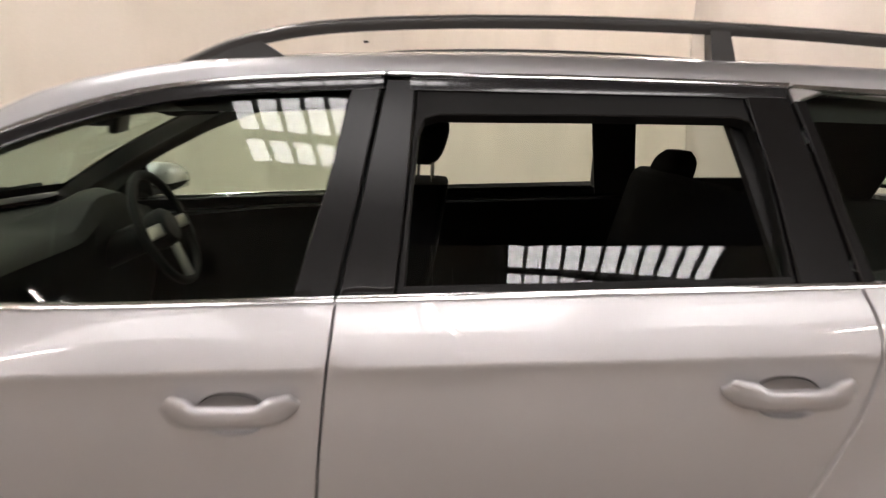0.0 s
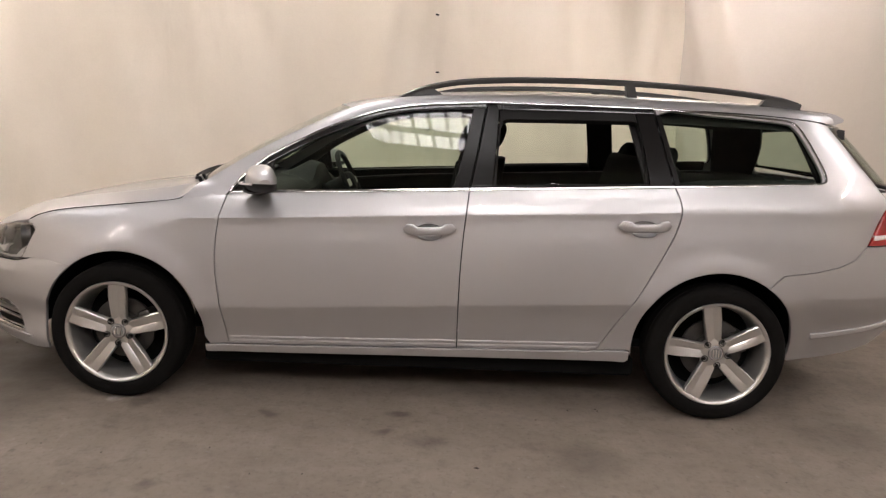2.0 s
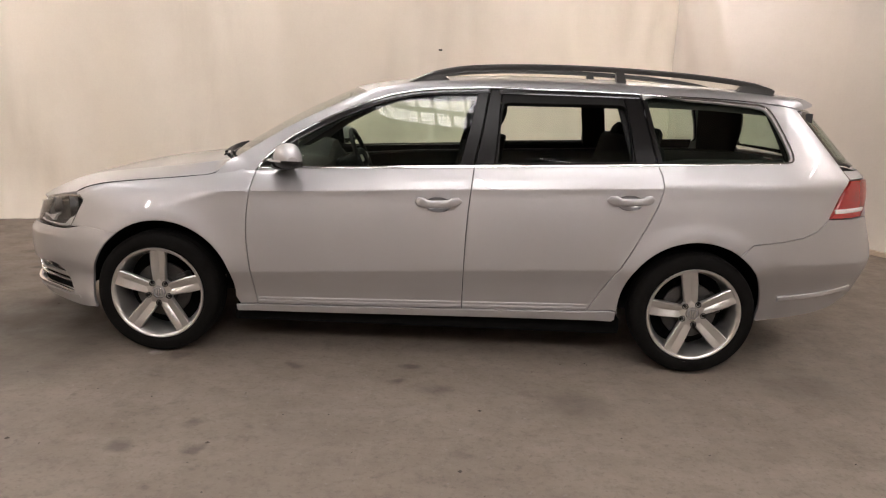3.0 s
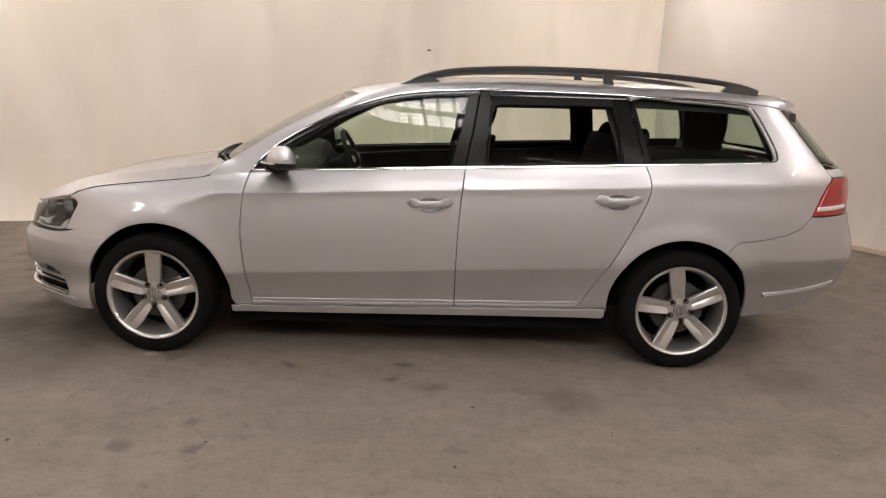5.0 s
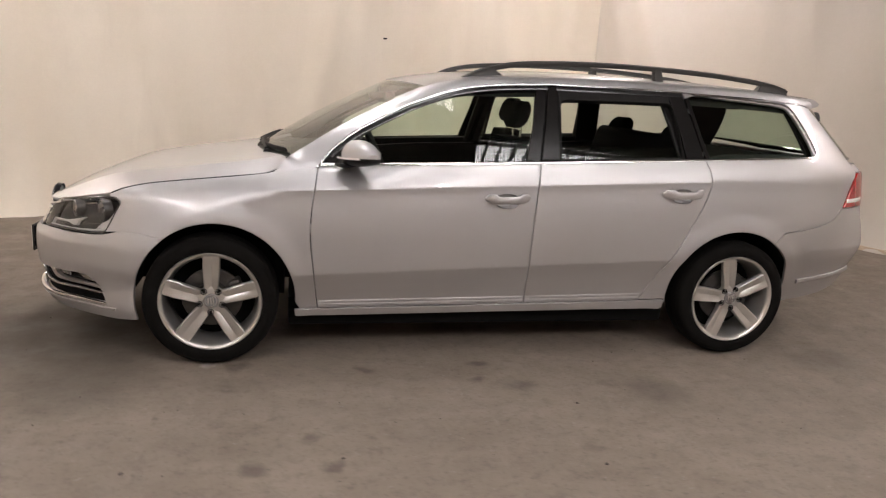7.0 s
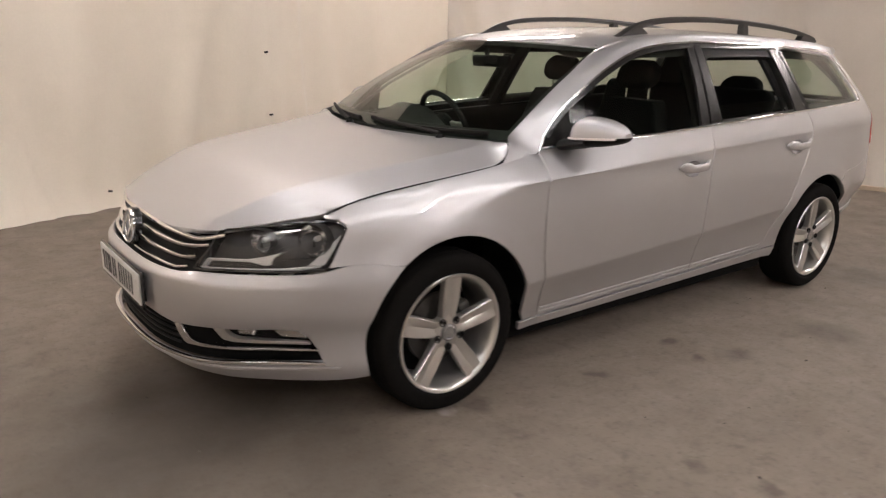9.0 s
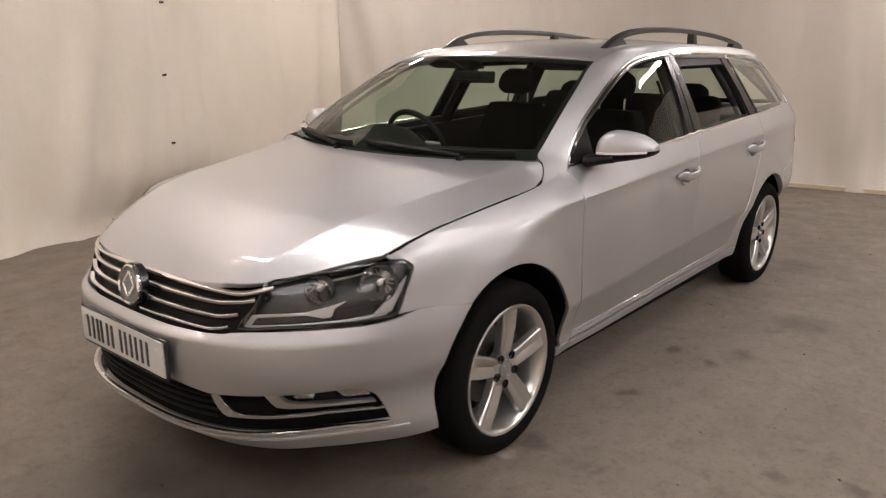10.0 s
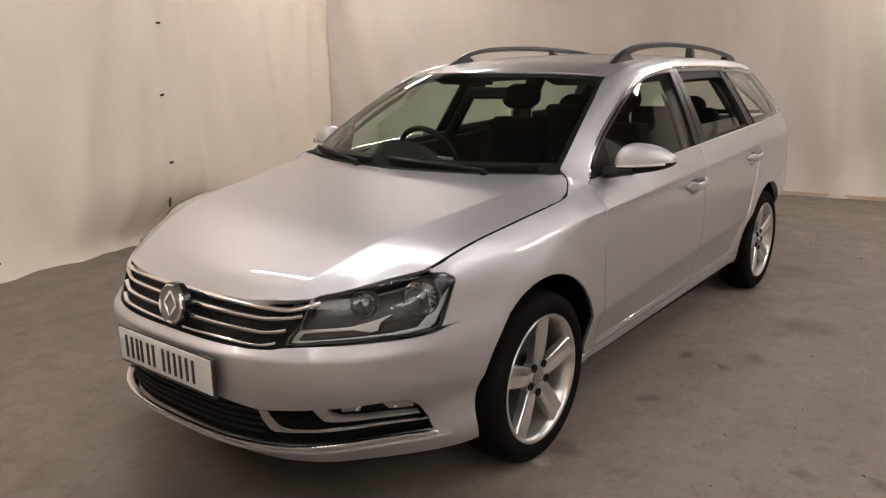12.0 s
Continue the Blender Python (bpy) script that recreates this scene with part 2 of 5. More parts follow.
def lerp_table(table, v):
    """Smooth (cubic) interpolation in rows of (v, value)."""
    n = len(table)
    if v <= table[0][0]:
        return table[0][1]
    if v >= table[-1][0]:
        return table[-1][1]
    i = 0
    while table[i + 1][0] < v:
        i += 1
    x0, y0 = table[i]
    x1, y1 = table[i + 1]
    h = x1 - x0
    d = (y1 - y0) / h
    dl = (y0 - table[i - 1][1]) / (x0 - table[i - 1][0]) if i > 0 else d
    dr = (table[i + 2][1] - y1) / (table[i + 2][0] - x1) if i < n - 2 else d
    m0 = 0.0 if dl * d <= 0 else 2 * dl * d / (dl + d)
    m1 = 0.0 if dr * d <= 0 else 2 * dr * d / (dr + d)
    t = (v - x0) / h
    return ((2 * t - 3) * t * t + 1) * y0 + ((t - 2) * t + 1) * t * h * m0 + (3 - 2 * t) * t * t * y1 + (t - 1) * t * t * h * m1


def step(a, b, v):
    t = min(1.0, max(0.0, (v - a) / (b - a)))
    return t * t * (3 - 2 * t)


FRONT_X = [(.15, -2.20), (.19, -2.235), (.23, -2.26), (.27, -2.275), (.31, -2.275), (.40, -2.282), (.50, -2.288), (.55, -2.284), (.560, -2.282), (.570, -2.273), (.60, -2.245), (.65, -2.225), (.72, -2.195), (.80, -2.14), (.90, -2.0)]
REAR_X = [(.15, 2.33), (.22, 2.40), (.316, 2.40), (.458, 2.44), (.575, 2.463), (.607, 2.459), (.80, 2.40), (.99, 2.368), (1.058, 2.30), (1.344, 2.045), (1.45, 1.93)]
MID_Y = [(.15, .74), (.20, .800), (.25, .812), (.29, .8185), (.33, .8265), (.40, .8435), (.455, .8608), (.480, .8698), (.487, .8713), (.56, .8745), (.66, .876), (.76, .8735), (.845, .8665), (.876, .8645), (.893, .8665)]
SHUT_Z = [(-2.25, .70), (-2.1, .722), (-1.976, .752), (-1.816, .792), (-1.75, .823), (-1.65, .850), (-1.5, .871), (-1.35, .888), (-1.2, .906), (-1.10, .9195), (-1.0, .936), (-.9, .950), (-.83, .9597)]
SHUT_Y = [(-2.25, .36), (-2.1, .49), (-1.976, .608), (-1.816, .715), (-1.75, .746), (-1.65, .763), (-1.5, .772), (-1.35, .779), (-1.2, .786), (-1.1, .787), (-1.0, .780), (-.9, .766), (-.83, .7565)]


def belt_z(x):
    return .998 + .046 * x


def top_z(x):
    return lerp_table(SHUT_Z, x) if x < -.83 else belt_z(x)


def turn_in(x, z):
    """How far the outline has turned in towards the front at x."""
    if x >= XF0:
        return 1.0
    t = min(.95, (XF0 - x) / (XF0 - lerp_table(FRONT_X, z)))
    return (1 - t ** NEXP) ** (1 / NEXP)


def top_y(x):
    return lerp_table(SHUT_Y, x) / turn_in(x, lerp_table(SHUT_Z, x)) if x < -.83 else .825 - .070 * step(-.10, -.90, x) - .03 * step(1.2, 2.2, x)


def char_z(x):
    return .890 + .043 * x


def flare(x, z):
    """How far the body swells round the wheel openings."""
    d = min(math.hypot(x + 1.335, z - .318), math.hypot(x - 1.344, z - .318))
    front = (.016 + .05 * step(.42, .22, z)) * step(-1.45, -1.66, x) * step(-2.02, -1.74, x) * step(.70, .55, z)
    return .011 * step(.475, .375, d) + front


def side_y(x, z):
    """Half width of the side of the body, before it turns to the front and the rear."""
    zb = top_z(x)
    if x > -.83 and z > zb:
        t = (z - zb) / (1.387 - zb)
        yt = top_y(x)
        yr = .622 - .05 * step(1.0, 2.0, x)
        return yt - (yt - yr) * (.86 * t + .14 * t * t)
    b = step(-1.70, -1.0, x)
    z1 = .64 * (1 - b) + char_z(x) * b
    k = step(.28, .46, z)
    lift = .045 * min(1.2, max(-1.0, x)) * k
    taper = .018 * step(-.6, -1.5, x) + .02 * step(1.3, 2.2, x)
    taper += .07 * step(1.5, 1.75, x) * min(1.0, max(0.0, .585 - z) / .3) - flare(x, z)
    if z <= z1:
        return lerp_table(MID_Y, z - lift) - taper
    y1 = lerp_table(MID_Y, z1 - lift) - taper
    t = min(1.0, (z - z1) / max(.01, zb - z1))
    f = (1 - b) * (1 - math.sqrt(1 - .78 * t * t)) / (1 - math.sqrt(.22)) + b * (.7 * t + .3 * t * t)
    return y1 - (y1 - top_y(x)) * f


ARC = []


def arc_tables():
    """Length along the outline at mid height against the turn angle, for the front and the rear."""
    for x0, xe in ((XF0, -2.28), (XR0, 2.46)):
        rows, last, total = [(0.0, 0.0)], (x0, .885), 0.0
        for i in range(1, 241):
            th = math.pi / 2 * i / 240
            p = (x0 + (xe - x0) * math.sin(th) ** (2 / NEXP), .885 * max(0.0, math.cos(th)) ** (2 / NEXP))
            total += math.hypot(p[0] - last[0], p[1] - last[1])
            rows.append((total, th))
            last = p
        ARC.append(rows)


arc_tables()
SF, SR = ARC[0][-1][0], ARC[1][-1][0]


def arc_angle(k, length):
    rows = ARC[k]
    lo, hi = 0, len(rows) - 1
    if length <= 0:
        return 0.0
    if length >= rows[-1][0]:
        return rows[-1][1]
    while hi - lo > 1:
        mid = (lo + hi) // 2
        if rows[mid][0] < length:
            lo = mid
        else:
            hi = mid
    f = (length - rows[lo][0]) / (rows[hi][0] - rows[lo][0])
    return rows[lo][1] + f * (rows[hi][1] - rows[lo][1])


def shell(s, z):
    """The point of the left half of the body at s metres along the outline (0 at x = XF0, negative to the front, up to the rear), at height z. Returns x, half width, z."""
    if s < 0:
        th = arc_angle(0, -s)
        x = XF0 + (lerp_table(FRONT_X, z) - XF0) * math.sin(th) ** (2 / NEXP)
        return x, side_y(x, z) * max(0.0, math.cos(th)) ** (2 / NEXP), z
    x = XF0 + s
    if x <= XR0:
        return x, side_y(x, z), z
    th = arc_angle(1, x - XR0)
    x = XR0 + (lerp_table(REAR_X, z) - XR0) * math.sin(th) ** (2 / NEXP)
    return x, side_y(x, z) * max(0.0, math.cos(th)) ** (2 / NEXP), z


def s_of_x(x, z):
    """Where along the outline the body has that x, at height z."""
    if XF0 <= x <= XR0:
        return x - XF0
    lo, hi = (-SF, 0.0) if x < XF0 else (XR0 - XF0, XR0 - XF0 + SR)
    for _ in range(30):
        mid = (lo + hi) / 2
        if shell(mid, z)[0] < x:
            lo = mid
        else:
            hi = mid
    return (lo + hi) / 2


def crease_y(x):
    """Where the crease of the bonnet lies."""
    return lerp_table([(-2.25, .30), (-2.15, .40), (-2.06, .455), (-1.93, .50), (-1.8, .54), (-1.7, .565), (-1.6, .585), (-1.5, .602), (-1.4, .618), (-1.3, .633), (-1.2, .648), (-1.1, .66), (-.9, .66)], x)


BONNET_Z = [(-2.25, .672), (-2.2, .700), (-2.1, .760), (-2.0, .806), (-1.9, .846), (-1.8, .877), (-1.7, .897), (-1.6, .912), (-1.5, .926), (-1.4, .942), (-1.3, .958), (-1.2, .977), (-1.1, .996), (-1.0, 1.012), (-.9, 1.03)]
CREASE_Z = [(-2.25, .672), (-2.2, .700), (-2.1, .752), (-2.0, .796), (-1.9, .837), (-1.8, .868), (-1.7, .887), (-1.6, .902), (-1.5, .916), (-1.4, .930), (-1.3, .944), (-1.2, .959), (-1.1, .976), (-1.0, .998), (-.9, 1.02)]
BONNET_SIDE = [r for r in SHUT_Z if r[0] < -1.09] + [(-1.06, .939), (-1.03, .964), (-1.005, .998), (-.95, 1.01)]
BONNET_SIDE_Y = [r for r in SHUT_Y if r[0] < -1.09] + [(-1.06, .781), (-1.03, .766), (-1.005, .738), (-.95, .70)]


def bonnet(x, y):
    """Height of the bonnet."""
    yt = lerp_table(BONNET_SIDE_Y, x)
    zc = lerp_table(BONNET_Z, x)
    yc = crease_y(x)
    a = abs(y)
    zs = lerp_table(BONNET_SIDE, x)
    zk = lerp_table(CREASE_Z, x)
    if a <= yc:
        return zc - (zc - zk) * (a / yc) ** 2
    t = min(1.2, (a - yc) / (yt - yc))
    k = .8 + .15 * step(-1.8, -1.2, x)
    return zk + (zs - zk) * (k * t + (1 - k) * t * t)


def roof(x, y):
    """Height of the roof."""
    zc = lerp_table([(-.6, 1.318), (-.458, 1.371), (-.35, 1.397), (-.1, 1.434), (.2, 1.456), (.6, 1.465), (1.1, 1.458), (1.6, 1.437), (2.0, 1.402)], x)
    return zc - (.030 + .016 * step(-.08, -.33, x)) * (abs(y) / .55) ** 2.4


def screen(y, t):
    """The windscreen: half width share y (-1 to 1), t from its base 0 to its top 1."""
    bx, bz, by = -.991 - .160 * (1 - y * y), .997 - .008 * (1 - y * y), .703
    tx, tz, ty = -.332 - .126 * (1 - y * y), 1.352 + .018 * (1 - y * y), .566
    bow = .019 * math.sin(math.pi * t)
    return bx + (tx - bx) * t - bow * .45, y * (by + (ty - by) * t + .008 * math.sin(math.pi * t)), bz + (tz - bz) * t + bow * .9


# ---- mesh tools ----
from mathutils.geometry import delaunay_2d_cdt


def part(name, geometry, material, parent=None, label="", smooth=True, sharp=38):
    """One mesh object out of (verts, faces), under a thing or a part."""
    verts, faces = geometry
    me = bpy.data.meshes.new(name)
    me.from_pydata([tuple(v) for v in verts], [], faces)
    if smooth:
        me.shade_smooth()
        me.set_sharp_from_angle(angle=radians(sharp))
    me.materials.append(material)
    ob = new(name, me)
    if parent is not None:
        ob.parent = parent
    if label:
        tagged(ob, label)
    return ob


def joined(*geometries):
    verts, faces = [], []
    for v, f in geometries:
        n = len(verts)
        verts += list(v)
        faces += [tuple(i + n for i in q) for q in f]
    return verts, faces


def moved(geometry, m):
    verts, faces = geometry
    out = [m @ Vector(v) for v in verts]
    if m.to_3x3().determinant() < 0:
        faces = [tuple(reversed(f)) for f in faces]
    return out, faces


def box(x0, x1, y0, y1, z0, z1, bevel=.0):
    bm = bmesh.new()
    bmesh.ops.create_cube(bm, size=1)
    for v in bm.verts:
        v.co = Vector(((x0 + x1) / 2 + v.co.x * (x1 - x0), (y0 + y1) / 2 + v.co.y * (y1 - y0), (z0 + z1) / 2 + v.co.z * (z1 - z0)))
    if bevel:
        bmesh.ops.bevel(bm, geom=bm.edges[:], offset=bevel, segments=3, profile=.5, affect="EDGES")
    return from_bm(bm)


def from_bm(bm):
    bm.verts.index_update()
    out = [v.co.copy() for v in bm.verts], [tuple(v.index for v in f.verts) for f in bm.faces]
    bm.free()
    return out


def lathe(profile, n=48, axis="Y"):
    """Turn rows of (radius, offset along the axis) about an axis."""
    verts, faces = [], []
    for r, a in profile:
        for i in range(n):
            t = 2 * math.pi * i / n
            c, s = r * math.cos(t), r * math.sin(t)
            verts.append(Vector((c, a, s)) if axis == "Y" else Vector((a, c, s)) if axis == "X" else Vector((c, s, a)))
    for k in range(len(profile) - 1):
        for i in range(n):
            j = (i + 1) % n
            faces.append((k * n + i, k * n + j, (k + 1) * n + j, (k + 1) * n + i))
    return verts, faces


def sweep(path, normals, profile, closed=False):
    """Carry a closed profile of (across, out) along a path."""
    verts, faces = [], []
    k, n = len(profile), len(path)
    for i, (p, nm) in enumerate(zip(path, normals)):
        a = path[(i - 1) % n] if closed or i else path[0]
        b = path[(i + 1) % n] if closed or i < n - 1 else path[-1]
        tan = (Vector(b) - Vector(a)).normalized()
        nm = Vector(nm)
        nm = (nm - tan * nm.dot(tan)).normalized()
        across = tan.cross(nm)
        verts += [Vector(p) + across * u + nm * v for u, v in profile]
    for i in range(n if closed else n - 1):
        j = (i + 1) % n
        for q in range(k):
            r = (q + 1) % k
            faces.append((i * k + q, i * k + r, j * k + r, j * k + q))
    if not closed:
        faces += [tuple(range(k))[::-1], tuple(range((n - 1) * k, n * k))]
    return verts, faces


def round_profile(w, h, n=10):
    return [(w / 2 * math.cos(2 * math.pi * i / n), h / 2 * math.sin(2 * math.pi * i / n)) for i in range(n)]


def strip_profile(w, h):
    """A low rounded strip of that width that stands h proud."""
    return [(-w / 2, -.004), (-w / 2, h * .5), (-w * .36, h * .9), (0, h), (w * .36, h * .9), (w / 2, h * .5), (w / 2, -.004)]


def spline(points, per=6, closed=False):
    """A smooth curve through points of any dimension."""
    p = [np.array(q, float) for q in points]
    n = len(p)
    out = []
    for i in range(n if closed else n - 1):
        a = p[(i - 1) % n] if closed or i else 2 * p[0] - p[1]
        b, c = p[i], p[(i + 1) % n]
        d = p[(i + 2) % n] if closed or i < n - 2 else 2 * p[-1] - p[-2]
        for k in range(per):
            t = k / per
            out.append(.5 * (2 * b + (c - a) * t + (2 * a - 5 * b + 4 * c - d) * t * t + (3 * b - a - 3 * c + d) * t ** 3))
    if not closed:
        out.append(p[-1])
    return [tuple(float(v) for v in q) for q in out]


def resample(loop, d):
    out = []
    n = len(loop)
    for i in range(n):
        a, b = np.array(loop[i]), np.array(loop[(i + 1) % n])
        k = max(1, int(math.ceil(np.linalg.norm(b - a) / d)))
        out += [tuple(a + (b - a) * j / k) for j in range(k)]
    clean = []
    for q in out:
        if not clean or math.dist(q, clean[-1]) > 1e-4:
            clean.append(q)
    if math.dist(clean[0], clean[-1]) < 1e-4:
        clean.pop()
    return clean


def area(loop):
    return .5 * sum(a[0] * b[1] - b[0] * a[1] for a, b in zip(loop, loop[1:] + loop[:1]))


def inset(loop, g):
    """A loop that runs anticlockwise, moved inwards by g."""
    n, out = len(loop), []
    for i in range(n):
        a, b, c = (np.array(loop[(i + k) % n]) for k in (-1, 0, 1))
        u, v = (b - a) / max(1e-9, np.linalg.norm(b - a)), (c - b) / max(1e-9, np.linalg.norm(c - b))
        nu, nv = np.array((-u[1], u[0])), np.array((-v[1], v[0]))
        m = nu + nv
        k = m.dot(m)
        m = m * (2 / k) if k > .6 else m / max(1e-6, math.sqrt(k)) * 1.5
        out.append(tuple(b + m * g))
    return out


def inside(loop, pts):
    x, y = pts[:, 0], pts[:, 1]
    hit = np.zeros(len(pts), bool)
    n = len(loop)
    for i in range(n):
        (x0, y0), (x1, y1) = loop[i], loop[(i + 1) % n]
        if y0 == y1:
            continue
        cross = (y0 > y) != (y1 > y)
        hit ^= cross & (x < (x1 - x0) * (y - y0) / (y1 - y0) + x0)
    return hit


def panel(outline, surf, spacing=.032, gap=.0016, lip=.0019, depth=.014, holes=(), drop=0.0, inner=None, ridges=()):
    """A sheet cut to an outline in the surface's own two measures, with rolled edges that turn inwards. Holes are outlines too."""
    loops = []
    for k, loop in enumerate([outline, *holes]):
        loop = resample([tuple(q) for q in loop], spacing)
        if (area(loop) < 0) == (k == 0):
            loop.reverse()
        loops.append(loop)
    face = [inset(l, gap + lip) for l in loops]
    edge = [inset(l, gap) for l in loops]
    flat = [q for l in face for q in l]
    edges, start = [], 0
    for l in face:
        n = len(l)
        edges += [(start + i, start + (i + 1) % n) for i in range(n)]
        start += n
    lo, hi = np.min(face[0], axis=0), np.max(face[0], axis=0)
    gx, gy = np.meshgrid(np.arange(lo[0], hi[0], spacing), np.arange(lo[1], hi[1], spacing * .9))
    gx[1::2] += spacing / 2
    pts = np.stack([gx.ravel(), gy.ravel()], 1)
    ok = inside(face[0], pts)
    for l in face[1:]:
        ok &= ~inside(l, pts)
    pts = pts[ok]
    rim = np.array(flat)
    if len(pts):
        near = np.concatenate([np.min(np.linalg.norm(c[:, None] - rim[None], axis=2), axis=1) for c in np.array_split(pts, max(1, len(pts) // 400))])
        pts = pts[near > spacing * .45]
    extra = []
    for line in ridges:
        q = np.array(line)
        ok = inside(face[0], q)
        for l in face[1:]:
            ok &= ~inside(l, q)
        ok &= np.min(np.linalg.norm(q[:, None] - rim[None], axis=2), axis=1) > .006
        if len(pts):
            keep = np.min(np.linalg.norm(pts[:, None] - q[None], axis=2), axis=1) > .014
            pts = pts[keep]
        for i in range(len(q)):
            if ok[i]:
                extra.append(tuple(q[i]))
                if i and ok[i - 1]:
                    edges.append((len(flat) + len(extra) - 2, len(flat) + len(extra) - 1))
    flat += extra
    flat += [tuple(q) for q in pts]
    v2, _, tris, ids, _, _ = delaunay_2d_cdt([Vector(q) for q in flat], edges, [], 0, 1e-6)
    v2 = np.array([tuple(v) for v in v2])
    mid = np.array([v2[list(t)].mean(axis=0) for t in tris])
    ok = inside(face[0], mid)
    for l in face[1:]:
        ok &= ~inside(l, mid)
    tris = [tuple(t) for t, good in zip(tris, ok) if good]
    back = {}
    for i, origin in enumerate(ids):
        for o in origin:
            back[o] = i
    h = 1e-3

    def at(q, deep):
        p = Vector(surf(*q))
        du, dv = Vector(surf(q[0] + h, q[1])) - Vector(surf(q[0] - h, q[1])), Vector(surf(q[0], q[1] + h)) - Vector(surf(q[0], q[1] - h))
        n = du.cross(dv)
        n = n.normalized() if n.length > 1e-12 else Vector((0, 0, 1))
        if n.dot(p - (inner or Vector((p.x * .75, 0, .5)))) < 0:
            n = -n
        return p - n * deep

    verts = [at(q, drop) if drop else Vector(surf(*q)) for q in v2]
    a, b, c = tris[len(tris) // 2]
    n = (verts[b] - verts[a]).cross(verts[c] - verts[a])
    p = verts[a]
    if n.dot(p - (inner or Vector((p.x * .75, 0, .5)))) < 0:
        tris = [t[::-1] for t in tris]
    base, flip = 0, None
    for f, e in zip(face, edge):
        m = len(f)
        first = len(verts)
        verts += [at(q, drop + .0022) for q in e]
        verts += [at(q, drop + depth) for q in e]
        for i in range(m):
            j = (i + 1) % m
            r0, r1 = back[base + i], back[base + j]
            if r0 == r1:
                continue
            quads = [(r0, r1, first + j, first + i), (first + i, first + j, first + m + j, first + m + i)]
            if flip is None:
                used = {(t[k], t[(k + 1) % 3]) for t in tris for k in range(3)}
                flip = (r0, r1) in used
            tris += [q[::-1] if flip else q for q in quads]
        base += m
    return verts, tris


def loft(rows):
    """A sheet over rows of equally many points."""
    n = len(rows[0])
    verts = [Vector(p) for r in rows for p in r]
    faces = [(i * n + k, i * n + k + 1, (i + 1) * n + k + 1, (i + 1) * n + k) for i in range(len(rows) - 1) for k in range(n - 1)]
    return verts, faces


def facing(geometry, centre):
    """Turn all faces so that they look away from a centre."""
    v, f = geometry
    good = 0
    for q in f:
        n = (v[q[1]] - v[q[0]]).cross(v[q[2]] - v[q[0]])
        good += 1 if n.dot(v[q[0]] - Vector(centre)) > 0 else -1
    return (v, f) if good >= 0 else (v, [tuple(reversed(q)) for q in f])


# ---- the room ----
# slack folds of the sheets: metres along the wall, lean, width, depth
FOLDS = [(6.15, .20, .11, .045), (6.62, .10, .08, .03), (6.9, .02, .06, .02), (7.5, -.06, .08, .035), (7.85, .05, .14, .04), (5.3, .12, .2, .04), (4.1, .05, .25, .05), (8.7, -.05, .16, .04), (9.4, .03, .1, .03),
         (20.35, -.20, .09, .04), (20.8, -.28, .10, .05), (21.3, -.34, .10, .035), (22.2, -.15, .2, .03), (24.5, .05, .3, .03)]


def fold(u, z):
    """Hang of the tarpaulin: broad sag and slack folds, u metres along the wall."""
    a = noise.noise(Vector((u * .8, z * .22, 3.1)))
    b = noise.noise(Vector((u * 2.3 + z * .35, z * .3, 7.7)))
    c = noise.noise(Vector((u * 5.5 - z * .8, z * .7, 1.3)))
    foot = max(0.0, 1 - z / .5)
    d = noise.noise(Vector((u * 1.5 + z * .9, z * .25 + u * .2, 5.2)))
    e = noise.noise(Vector((u * 9.0 + z * 1.5, z * .9, 4.4)))
    seam = (.30 * math.exp(-((u - 7.06) / .8) ** 2) + .03 * math.exp(-((u - 7.1) / .06) ** 2)) * step(0, .5, z)
    for u0, slope, w, h in FOLDS:
        seam += h * math.exp(-((u - u0 - slope * z) / w) ** 2) * step(0, .35, z)
    crease = max(0.0, 1 - abs(noise.noise(Vector((u * 1.9 + z * .5, z * .22, 8.8)))) * 6)
    return .10 * a + .06 * b + .05 * d + (.008 + .035 * foot) * c + (.002 + .015 * foot) * e + .018 * crease + .085 * foot * foot + seam


